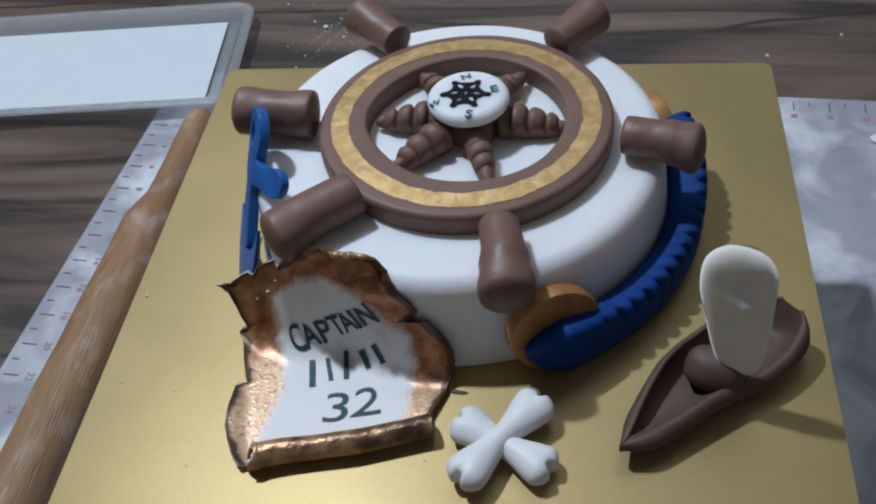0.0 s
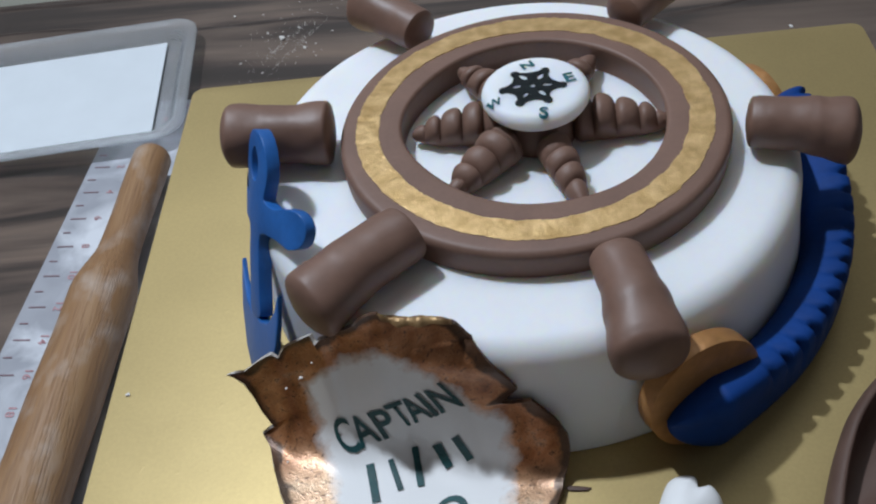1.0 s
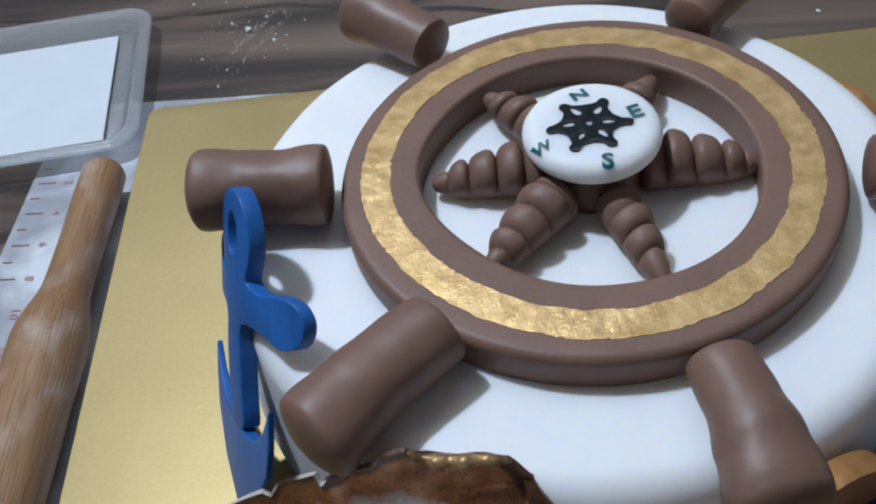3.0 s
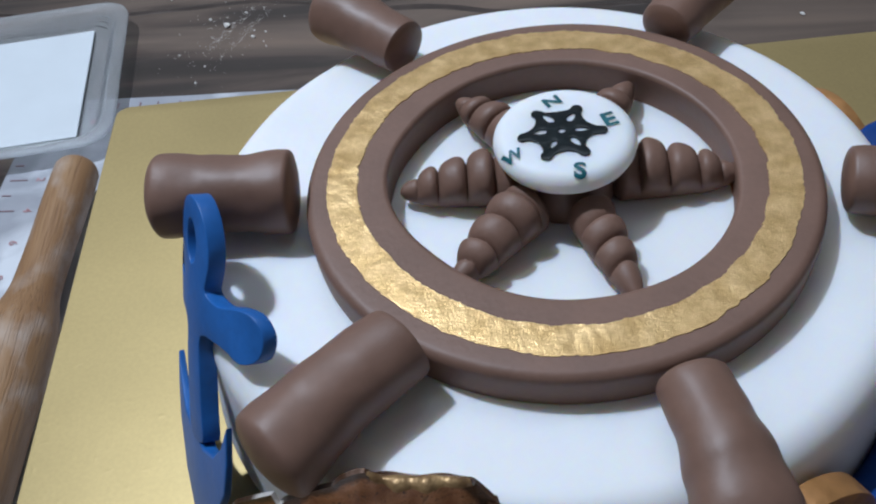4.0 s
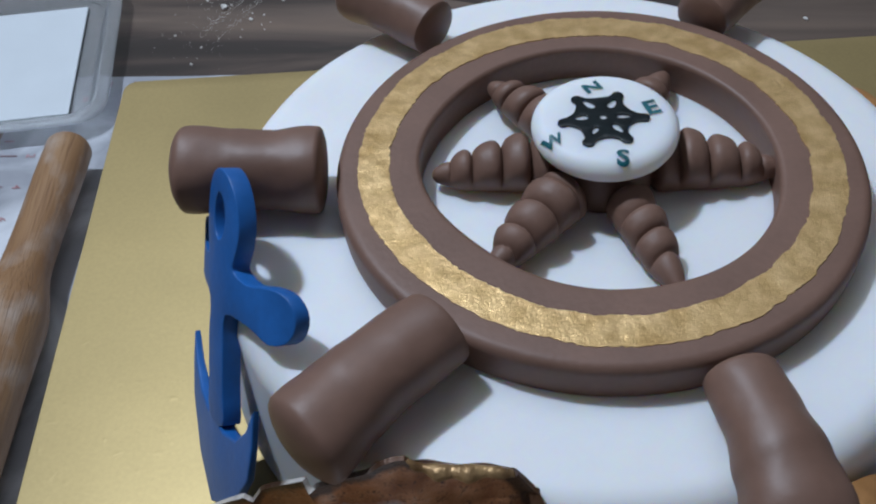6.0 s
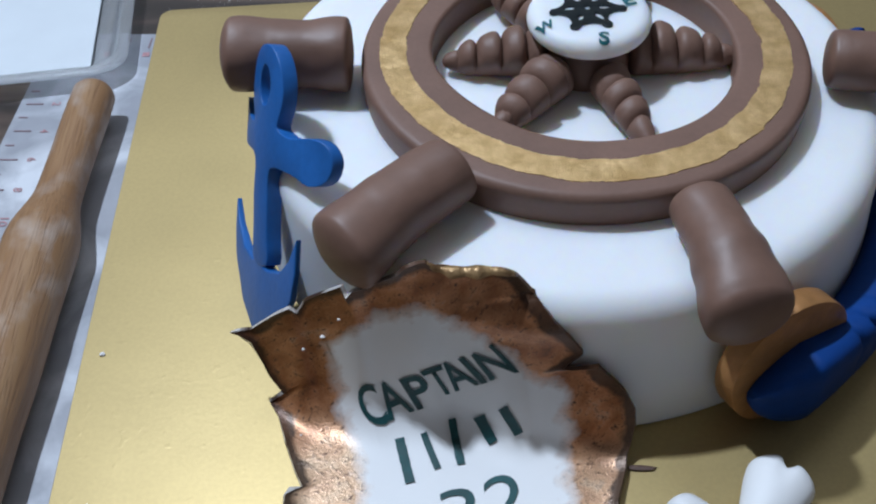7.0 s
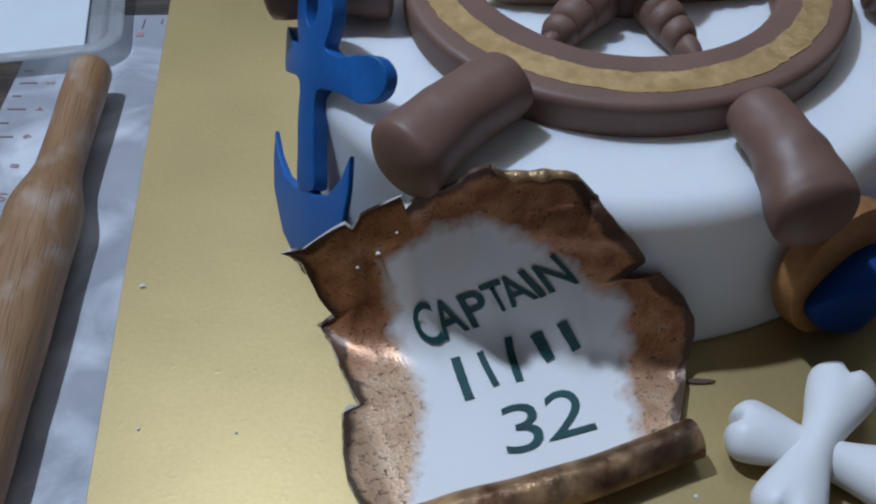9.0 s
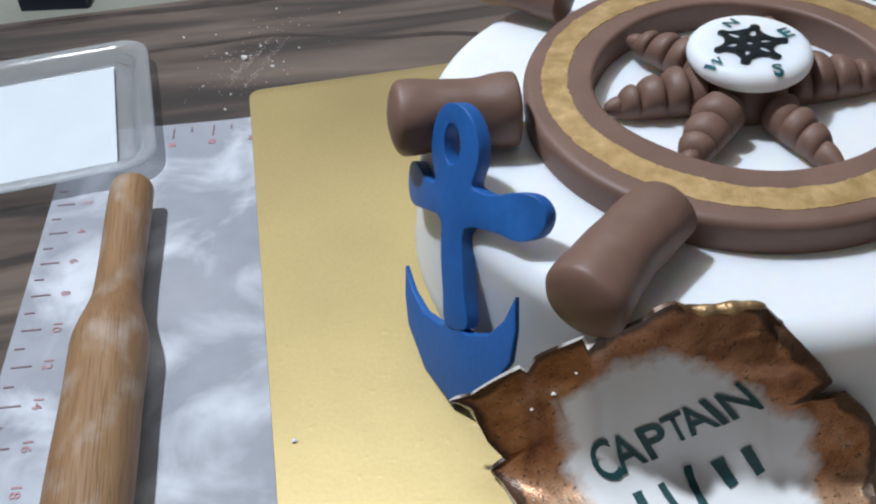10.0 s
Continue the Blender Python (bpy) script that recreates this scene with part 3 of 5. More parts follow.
def pastry_mat():
    """The mat is turned a little; its marks run along the far and the outer edge, two centimetres apart."""
    turn, corner = -5.0, (-0.331, 0.381)
    t = thing("pastry_mat", "pale grey vinyl pastry mat with printed centimetre marks, sugar dust and painted glare", "mat", (0, 0, 0))
    bm = bmesh.new()
    k, rows = 40, []
    for i in range(25):
        row = []
        for j in range(k):
            x, y = 0.70 * j / (k - 1), -0.60 * i / 24
            z = 0.0014 + 0.0012 * max(0, noise.noise(Vector((x * 9, y * 9, 4))))
            row.append(Matrix.Translation((*corner, 0)) @ Matrix.Rotation(radians(turn), 4, "Z") @ Vector((x, y, z)))
        rows.append(row)
    rows = [r for r in rows[::-1]]
    vinyl = part("sheet", sheet(rows, 0.0012), MAT_MAT, t)

    def mark(name, x, y, w, h, mat):
        b = bmesh.new()
        z = 0.0014 + 0.0012 * max(0, noise.noise(Vector((x * 9, y * 9, 4)))) + 0.0003
        m = Matrix.Translation((*corner, 0)) @ Matrix.Rotation(radians(turn), 4, "Z")
        v = [b.verts.new(m @ Vector((x + a * w / 2, y + c * h / 2, z + d))) for d in (-0.0008, 0.0002) for a, c in ((-1, -1), (1, -1), (1, 1), (-1, 1))]
        for f in ((4, 5, 6, 7), (0, 1, 5, 4), (1, 2, 6, 5), (2, 3, 7, 6), (3, 0, 4, 7)):
            b.faces.new([v[i] for i in f])
        part(name, b, mat, vinyl, smooth=False)

    def digits(body, x, y):
        turned = Matrix.Translation((*corner, 0)) @ Matrix.Rotation(radians(turn), 4, "Z") @ Matrix.Translation((x, y, 0)) @ Matrix.Rotation(radians(-90), 4, "Z")
        z = 0.0014 + 0.0012 * max(0, noise.noise(Vector((x * 9, y * 9, 4)))) + 0.0004

        def spot(u, v, lift):
            p = turned @ Vector(((u - 0.5) * 0.0038 * len(body), (v - 0.5) * 0.0058, 0))
            return Vector((p.x, p.y, z + lift))
        part("printed_number", writing(body, 0.01, spot, 0.0001, 0.0001, fit=True), RED, vinyl, "red printed number", smooth=False)

    for i in range(19):
        y = -0.0546 - i * 0.0293
        mark("long_mark", 0.0110, y, 0.0120, 0.0011, TICK)
        mark("short_mark", 0.0070, y - 0.0147, 0.006, 0.0011, TICK)
        if i:
            digits(str(2 * i), 0.0265, y)
    for i in range(24):
        x = 0.048 + i * 0.0293
        if x < 0.69:
            mark("long_mark", x, -0.012, 0.0011, 0.012, TICK)
            mark("short_mark", x + 0.0131, -0.009, 0.0009, 0.006, TICK)
            mark("printed_number", x, -0.026, 0.0052, 0.0045, RED)


pastry_mat()


def turntable():
    t = thing("cake_turntable", "plain round turntable under the gold cake board", "turntable", (0, -0.04, 0.0))
    part("foot", lathe([(0.0, 0.0027), (0.10, 0.0027), (0.10, 0.010), (0.06, 0.02), (0.022, 0.05), (0.02, 0.15), (0.0, 0.15)], 48, (0, -0.04)), STEEL, t)
    part("plate", lathe([(0.0, 0.15), (0.12, 0.15), (0.125, 0.155), (0.125, 0.166), (0.12, 0.1685), (0.0, 0.1685)], 64, (0, -0.04)), STEEL, t)


turntable()


def cake_board():
    t = thing("cake_board", "square gold foil cake board under the cake", "cake board", (0, -0.039, BOARD - 0.006))
    bm = bmesh.new()
    outline, r = [], 0.006
    for cx, cy, a0 in ((0.178 - r, 0.139 - r, 0), (-0.178 + r, 0.139 - r, 90), (-0.178 + r, -0.217 + r, 180), (0.178 - r, -0.217 + r, 270)):
        outline += [(cx + r * math.cos(radians(a0 + 15 * i)), cy + r * math.sin(radians(a0 + 15 * i))) for i in range(7)]
    part("foil_top", slab(outline, Matrix.Translation((0, 0, BOARD - 0.004)), 0.004, 0.0008), FOIL, t, "gold foil top")
    outline = [(x * 0.998, (y + 0.039) * 0.998 - 0.039) for x, y in outline]
    part("card_core", slab(outline, Matrix.Translation((0, 0, BOARD - 0.006)), 0.002), BOARD_EDGE, t)


cake_board()


def rolling_pin():
    """Turned from one piece: a long body with a tapered shoulder and a straight grip."""
    a, b = Vector((-0.2765, 0.280, 0.0218)), Vector((-0.3010, -0.265, 0.0218))
    t = thing("rolling_pin", "pale wooden rolling pin with sugar dust on it", "rolling pin", (a + b) / 2 - Vector((0, 0, 0.0218)))
    length = (b - a).length

    def radius(d):
        if d < 0.004:
            return 0.0110 + 0.0030 * math.sqrt(d / 0.004)
        return 0.0140 + 0.0003 * math.sin(d * 60) + 0.0076 * smoothstep((d - 0.102) / 0.045)
    prof = [(d / length, radius(min(d, length - d))) for d in [0, 0.001, 0.002, 0.004] + [0.01 + 0.008 * i for i in range(69)] + [length - 0.004, length - 0.002, length - 0.001, length] if d <= length]
    prof.sort()
    f = 0.120 / length

    def stretch(name, s0, s1):
        ring = [(s0, radius(min(s0, 1 - s0) * length))] + [(s, r) for s, r in prof if s0 < s < s1] + [(s1, radius(min(s1, 1 - s1) * length))]
        part(name, along(a, b, ring, 40, 0.02, 3.0), PIN_WOOD, t)
    stretch("body", f, 1 - f)
    stretch("grip", 0.0, f)
    stretch("grip", 1 - f, 1.0)


rolling_pin()


def plastic_tray():
    """A shallow clear tray with rounded corners, a rim and ribs, and a white sheet in it."""
    m = Matrix.Translation((-0.262, 0.3105, 0.0)) @ Matrix.Rotation(radians(4.5), 4, "Z")
    t = thing("plastic_tray", "shallow clear plastic tray lying on the table", "tray", (-0.43, 0.38, 0))

    def ring(inset, z, r):
        w, h, pts = 0.33, 0.172, []
        x0, x1, y0, y1 = -w + inset, -inset, inset, h - inset
        for cx, cy, a0 in ((x1 - r, y1 - r, 0), (x0 + r, y1 - r, 90), (x0 + r, y0 + r, 180), (x1 - r, y0 + r, 270)):
            pts += [m @ Vector((cx + r * math.cos(radians(a0 + 15 * i)), cy + r * math.sin(radians(a0 + 15 * i)), z)) for i in range(7)]
        return pts
    bm = bmesh.new()
    prof = [(0.020, 0.0030, 0.014), (0.018, 0.0040, 0.014), (0.0105, 0.013, 0.018), (0.0095, 0.016, 0.018), (0.004, 0.0175, 0.02), (0.001, 0.0175, 0.022), (0.0, 0.0165, 0.022),
            (0.0, 0.0145, 0.022), (0.001, 0.0155, 0.022), (0.004, 0.0158, 0.02), (0.0085, 0.0145, 0.018), (0.0095, 0.012, 0.018), (0.017, 0.0030, 0.014), (0.019, 0.0022, 0.014)]
    skin(bm, [ring(*p) for p in prof], True, True)
    tray = part("tray_body", bm, CLEAR, t, "clear ribbed plastic", angle=60)
    for i in range(3):
        bm = bmesh.new()
        skin(bm, [ring(0.0115 + 0.0022 * i, 0.0118 - 0.0026 * i + dz, 0.017) for dz in (0.0, 0.0009, 0.0016)], True, False)
        part("rib", bm, CLEAR, tray)
    s = bmesh.new()
    box(s, -0.305, -0.0295, 0.0235, 0.1515, 0.0046, 0.0062)
    bmesh.ops.transform(s, matrix=m, verts=s.verts)
    single("white_sheet", bevelled(s, 0.0005), PAPER, "plain white sheet lying in the clear plastic tray", "sheet", m @ Vector((-0.15, 0.09, 0.0046)), smooth=False)


plastic_tray()


# ---- the cake ----
def cake():
    r = 0.0095
    prof = [(0.0, BOARD), (CAKE_R - 0.004, BOARD), (CAKE_R + 0.0006, BOARD + 0.0006), (CAKE_R + 0.0012, BOARD + 0.003), (CAKE_R + 0.0002, BOARD + 0.007)]
    prof += [(CAKE_R - 0.0008 * i, BOARD + 0.012 + 0.007 * i) for i in range(4)]
    prof += [(CAKE_R - 0.0032 - r + r * math.cos(radians(a)), CAKE_TOP - r + r * math.sin(radians(a))) for a in range(0, 91, 9)]
    prof += [(0.085, CAKE_TOP), (0.06, CAKE_TOP), (0.03, CAKE_TOP), (0.0, CAKE_TOP)]
    bm = lathe(prof, 128, (CX, CY), 0.0006, 2.2)
    t = thing("cake", "round cake covered in smooth white fondant on the gold board", "cake", (CX, CY, BOARD))
    part("fondant_cover", bm, WHITE, t)


cake()


def around(table, deg):
    """A value that runs smoothly round the circle through (degrees, value) pairs."""
    deg %= 360
    for (a, fa), (b, fb) in zip(table, table[1:] + [(table[0][0] + 360, table[0][1])]):
        if a <= deg <= b:
            return fa + (fb - fa) * smoothstep((deg - a) / (b - a))
    a, fa = table[-1][0] - 360, table[-1][1]
    return fa + (table[0][1] - fa) * smoothstep((deg - a) / (table[0][0] - a))


def wheel_handle(p, q, radii, squash, seed, bow=0.0, droop=0.0):
    """A hand-rolled grip from its root p to its outer end q, a little flat below, its axis slightly bowed sideways."""
    bm = along(p, q, radii, 40, 0.035, seed, squash)
    p, q = Vector(p), Vector(q)
    axis, length = (q - p).normalized(), (q - p).length
    side = axis.cross(Vector((0, 0, 1))).normalized()
    for v in bm.verts:
        s = (v.co - p).dot(axis) / length
        v.co += side * (bow * math.sin(math.pi * min(1, max(0, s))))
        v.co.z -= droop * smoothstep((s - 0.40) / 0.60)
        v.co += (v.co - p - axis * (s * length)).normalized() * (0.00025 * noise.noise(v.co * 160 + Vector((seed, 0, 0))))
    return bm


def wheel_spoke(hub, q, wide, seed, steps, start):
    """A tapered spoke whose back is pressed into rounded steps, each smaller than the one before; its belly stays straight."""
    d = (q - hub).normalized()
    p = hub + d * 0.004
    n, rad = 170, []
    for i in range(n + 1):
        s = i / n
        taper = wide * (1 - 0.58 * s) if s < 0.78 else wide * 0.548 * (1 - 0.72 * ((s - 0.78) / 0.22) ** 1.3)
        if s < start:
            continue
        if s < start + 0.09:        # the rounded inner end
            taper *= math.sqrt(max(0.05, 1 - ((start + 0.09 - s) / 0.09) ** 2))
        if s > 0.965:
            taper *= math.sqrt(max(0.03, 1 - ((s - 0.965) / 0.035) ** 2))
        rad.append((s, taper))
    bm = along(p, q, rad, 36, 0.03, seed, 1.05, CAKE_TOP - 0.0003)
    axis, length = (q - p).normalized(), (q - p).length
    for v in bm.verts:
        s = (v.co - p).dot(axis) / length
        on = p + axis * (s * length)
        off = v.co - on
        if off.length < 1e-6:
            continue
        turn = off.normalized()
        high = smoothstep(0.42 + 0.80 * turn.z)
        lean = s - 0.020 * (1 - turn.z) + 0.008 * math.sin(seed * 3 + turn.x * 2)
        press = 0.0
        for s0, s1, rise in steps:
            if s0 <= lean < s1:
                f = (lean - s0) / (s1 - s0)
                dome = math.sqrt(max(0.0, 1 - abs(2 * f - 1) ** 2.6))
                press = rise * dome - 0.34 * (1 - dome) + 0.10 * (0.5 - f)
        v.co = on + off * (1 + press * high)
    return bm


def ships_wheel():
    t = thing("ships_wheel", "brown fondant ship's wheel with a gold band lying on the cake", "cake topper", (0, 0, CAKE_TOP))
    c, b = (0.0002, 0.0014), 0.0030
    ri, ro, z0, z1 = 0.0506, 0.0760, CAKE_TOP - 0.0008, RIM_TOP
    prof = [(ri, z0), (ro - 0.0007, z0)] + [(ro - 0.0007 + 0.0007 * math.sin(math.pi * 0.5 * f ** 0.8), z0 + (z1 - b - z0) * f) for f in (0.12, 0.25, 0.4, 0.55, 0.7, 0.85)]
    prof += [(ro - b + b * math.cos(radians(a)), z1 - b + b * math.sin(radians(a))) for a in range(0, 91, 11)]
    prof += [(ri + 0.020, z1 + 0.0001), (ri + 0.010, z1 + 0.0001), (ri + 0.004, z1)]
    prof += [(ri + 0.0018 + 0.0018 * math.cos(radians(a)), z1 - 0.0018 + 0.0018 * math.sin(radians(a))) for a in range(90, 181, 15)]
    prof += [(ri + 0.0006, z0 + 0.006), (ri + 0.0007, z0 + 0.003)]
    bm = lathe(prof, 180, c, 0.0004, 1.2, 1.0, True)
    hole = [(0, 0.0006), (55, 0.0004), (95, 0.0006), (140, 0.0006), (178, 0.0022), (222, -0.0010), (268, 0.0004), (312, 0.0018)]
    for v in bm.verts:          # cut by hand: the hole is not quite round
        v.co.x = c[0] + (v.co.x - c[0]) * (1 + 0.010 * smoothstep((math.hypot(v.co.x - c[0], v.co.y - c[1]) - 0.070) / 0.005))
        d = Vector((v.co.x - c[0], v.co.y - c[1]))
        share = 1 - smoothstep((d.length - ri) / 0.008)
        shift = around(hole, math.degrees(math.atan2(d.y, d.x))) * share
        v.co.x += d.x / d.length * shift + 0.0008 * share
        v.co.y += d.y / d.length * shift + 0.0016 * share
    rim = part("rim", bm, BROWN, t, "thick brown fondant rim")
    # gold band with a brushed, uneven edge
    bm = bmesh.new()
    g = (0.0003, 0.0020)
    inner, outer, low_i, low_o = [], [], [], []
    for i in range(480):
        a = 2 * math.pi * i / 480
        d = Vector((math.cos(a), math.sin(a), 0))
        wi = 0.0008 * noise.noise(d * 9) + 0.0004 * noise.noise(d * 40) + 0.0004 * noise.noise(d * 95)
        wo = 0.0007 * noise.noise(d * 8 + Vector((5, 0, 0))) + 0.0004 * noise.noise(d * 37) + 0.0005 * noise.noise(d * 110)
        wi += around([(0, 0.0004), (90, -0.0010), (180, 0.0012), (225, -0.0012), (275, 0.0), (320, 0.0003)], math.degrees(a))
        wo += around([(0, 0.0004), (90, -0.0006), (180, 0.0008), (225, -0.0008), (275, 0.0002), (320, 0.0)], math.degrees(a))
        for line, r, z in ((low_i, 0.0599 + wi, z1 - 0.0004), (inner, 0.0600 + wi, z1 + 0.00035), (outer, 0.0696 + wo, z1 + 0.00035), (low_o, 0.0697 + wo, z1 - 0.0004)):
            line.append((g[0] + d.x * r, g[1] + d.y * r, z + 0.0001 * noise.noise(d * 9)))
    mids = [[tuple(Vector(p).lerp(Vector(q), s) + Vector((0, 0, 0.0001 * noise.noise(Vector(p).lerp(Vector(q), s) * 500)))) for p, q in zip(inner, outer)] for s in (0.14, 0.28, 0.42, 0.56, 0.70, 0.84)]
    skin(bm, [low_i, inner, *mids, outer, low_o], True, False)
    part("gold_band", bm, GOLD_PAINT, rim, "uneven band of gold lustre paint")
    # six grips: root, outer end, heights of both, (share, radius) along, flatness, bow
    grips = (
        ((-0.0435, 0.0705), (-0.0728, 0.0990), 0.0112, 0.0140, ((0, 0.0096), (0.3, 0.0100), (0.6, 0.0109), (0.85, 0.0122), (1, 0.0116)), 0.96, 0.0, 0.0),
        ((0.0440, 0.0665), (0.0692, 0.0960), 0.0112, 0.0138, ((0, 0.0092), (0.3, 0.0098), (0.6, 0.0108), (0.85, 0.0120), (1, 0.0112)), 0.96, 0.0, 0.0),
        ((0.0800, -0.0125), (0.1205, -0.0222), 0.0108, 0.0118, ((0, 0.0096), (0.15, 0.0104), (0.4, 0.0103), (0.65, 0.0116), (0.87, 0.0130), (1, 0.0122)), 0.96, 0.0, 0.003),
        ((0.0225, -0.0745), (0.0293, -0.1195), 0.0100, 0.0095, ((0, 0.0092), (0.12, 0.0097), (0.35, 0.0099), (0.6, 0.0116), (0.84, 0.0134), (1, 0.0124)), 0.92, -0.0006, 0.0060),
        ((-0.0478, -0.0565), (-0.0852, -0.0897), 0.0118, 0.0102, ((0, 0.0110), (0.15, 0.0113), (0.4, 0.0115), (0.65, 0.0122), (0.86, 0.0132), (1, 0.0126)), 0.98, 0.0010, 0.0014),
        ((-0.0790, 0.0035), (-0.1245, 0.0055), 0.0122, 0.0138, ((0, 0.0124), (0.12, 0.0128), (0.36, 0.0116), (0.6, 0.0119), (0.85, 0.0131), (1, 0.0126)), 1.0, 0.0, 0.0))
    for n, (p, q, zp, zq, line, flat, bow, droop) in enumerate(grips):
        length = (Vector(p) - Vector(q)).length
        rad = []
        for i in range(61):
            s = i / 60
            r = None
            for (sa, ra), (sb, rb) in zip(line, line[1:]):
                if sa <= s <= sb:
                    r = ra + (rb - ra) * smoothstep((s - sa) / (sb - sa))
            near, far = s * length / 0.0022, (1 - s) * length / 0.0046      # rounded ends, sharper at the root
            r *= math.sqrt(max(0.05, 1 - (1 - near) ** 2)) if near < 1 else 1
            r *= math.sqrt(max(0.04, 1 - (1 - far) ** 2)) if far < 1 else 1
            rad.append((s, r))
        bm = wheel_handle((*p, CAKE_TOP + zp), (*q, CAKE_TOP + zq), rad, flat, n * 3.7, bow, droop)
        part("handle", bm, HANDLE_BROWN, t, "brown fondant handle, thicker at its outer end")
    # six spokes that meet under the compass
    hub = Vector((0.0022, 0.0055, CAKE_TOP + 0.0086))
    # hub added out of sight to keep the gap between the spokes dark
    part("hub", lathe([(0.0, CAKE_TOP - 0.0004), (0.0150, CAKE_TOP - 0.0004), (0.0156, CAKE_TOP + 0.003), (0.0148, CAKE_TOP + 0.012), (0.0120, CAKE_TOP + 0.0157), (0.0, CAKE_TOP + 0.0157)], 48, hub.to_tuple()[:2], 0.0003, 2.0), BROWN, t, "brown hub under the compass")
    four = ((-0.05, 0.45, 0.10), (0.45, 0.61, 0.20), (0.61, 0.77, 0.20), (0.77, 1.30, 0.02))
    five = ((-0.05, 0.36, 0.12), (0.36, 0.54, 0.22), (0.54, 0.73, 0.24), (0.73, 0.87, 0.18), (0.87, 1.20, 0.04))
    spokes = (((0.0160, -0.0450), 0.0044, 0.0088, four), ((-0.0338, -0.0335), 0.0058, 0.0104, five), ((-0.0485, 0.0060), 0.0046, 0.0104, five),
              ((-0.0282, 0.0442), 0.0072, 0.0094, five), ((0.0294, 0.0456), 0.0060, 0.0092, four), ((0.0548, 0.0004), 0.0042, 0.0108, five))
    for n, (tip, z, wide, steps) in enumerate(spokes):
        bm = wheel_spoke(hub, Vector((*tip, CAKE_TOP + z)), wide, n * 2.1, steps, 0.25 if n < 2 else 0.2)
        part("spoke", bm, BROWN, t, "tapered fondant spoke with pressed grooves")


ships_wheel()


def compass():
    cx, cy, z0, z1, R = 0.0022, 0.0056, CAKE_TOP + 0.0158, CAKE_TOP + 0.024, 0.0212
    t = thing("compass_disc", "white fondant compass disc with a hand-drawn black star", "cake topper", (cx, cy, z0))
    h = (z1 - z0) / 2
    prof = [(0.0, z0), (R - 0.005, z0)] + [(R - 0.0045 + 0.0045 * math.cos(radians(a)), z0 + h + h * math.sin(radians(a))) for a in range(-80, 81, 16)]
    prof += [(R - 0.006, z1 + 0.0001), (0.010, z1 + 0.0002), (0.0, z1 + 0.0002)]
    disc = part("disc", lathe(prof, 72, (cx, cy), 0.0002, 2.0), WHITE, t)

    def place(x, y, lift):
        over = max(0.0, math.hypot(x, y) - (R - 0.0045)) / 0.0046
        return Vector((cx + x, cy + y, z0 + h + h * math.sqrt(max(0.0, 1 - over * over)) + 0.00045 + lift))
    # the star: a filled pen drawing with six points, each with an almond left white, and a white middle
    tips = ((-0.0075, 0.0086), (0.0062, 0.0093), (0.0126, -0.0024), (0.0057, -0.0121), (-0.0066, -0.0124), (-0.0132, -0.0026))
    eyes = ((-0.0036, 0.0050), (0.0032, 0.0046), (0.0056, -0.0012), (0.0031, -0.0062), (-0.0034, -0.0066), (-0.0066, -0.0008))
    shift = -0.0007
    tips, eyes = [(x + shift, y) for x, y in tips], [(x + shift, y) for x, y in eyes]
    mid = Vector((-0.0010, -0.0010))
    line = []
    for k in range(6):
        p, q = Vector(tips[k]), Vector(tips[(k + 1) % 6])
        d, e = (p - mid).normalized(), (q - mid).normalized()
        across = Vector((d.y, -d.x)) * 0.0015
        notch = mid + (d + e).normalized() * (0.0085, 0.0081, 0.0081, 0.0087, 0.0085, 0.0083)[k]
        line += [p - across - d * 0.0006, p + d * 0.0003, p + across - d * 0.0006, p.lerp(notch, 0.5) - (d + e) * 0.0002, notch, notch.lerp(q, 0.5) - (d + e) * 0.0002]
    line = rounded_line([tuple(p) for p in line], 3)
    line = [(x + 0.00022 * noise.noise(Vector((x * 700, y * 700, 0))), y + 0.00022 * noise.noise(Vector((x * 700, y * 700, 5)))) for x, y in line]
    holes = []
    for k in range(6):
        c, d = Vector(eyes[k]), (Vector(tips[k]) - mid).normalized()
        long, wide = (0.0023, 0.0021, 0.0022, 0.0022, 0.0017, 0.0021)[k], (0.0011, 0.0011, 0.0009, 0.0010, 0.0008, 0.0010)[k]
        holes.append([tuple(c + d * (long * math.cos(a)) + Vector((-d.y, d.x)) * (wide * math.sin(a) * (1 - 0.35 * math.cos(a)))) for a in [2 * math.pi * i / 14 for i in range(14)]])
    holes.append([(mid.x + 0.0011 * math.cos(a), mid.y + 0.0011 * math.sin(a)) for a in [2 * math.pi * i / 10 for i in range(10)]])
    bm = slab(line, Matrix.Translation((cx, cy, z1)), 0.0009, 0.0002, holes)
    part("star", bm, INK_STAR, disc, "glossy black six-pointed star")
    for ch, x, y, turn, wide, high in (("N", -0.0021, 0.0130, 24, 0.0052, 0.0042), ("E", 0.0135, 0.0024, 14, 0.0040, 0.0060), ("S", 0.0020, -0.0176, -6, 0.0036, 0.0054), ("W", -0.0162, -0.0090, 15, 0.0060, 0.0044)):
        rot = Matrix.Rotation(radians(turn), 2)

        def spot(u, v, lift, x=x, y=y, rot=rot, wide=wide, high=high):
            w = rot @ Vector(((u - 0.5) * wide, (v - 0.5) * high))
            return place(x + w.x, y + w.y, lift)
        part("letter", writing(ch, 0.01, spot, 0.0001, 0.00035, fit=True), INK_TEAL, disc, "teal painted compass letter", smooth=False)


compass()


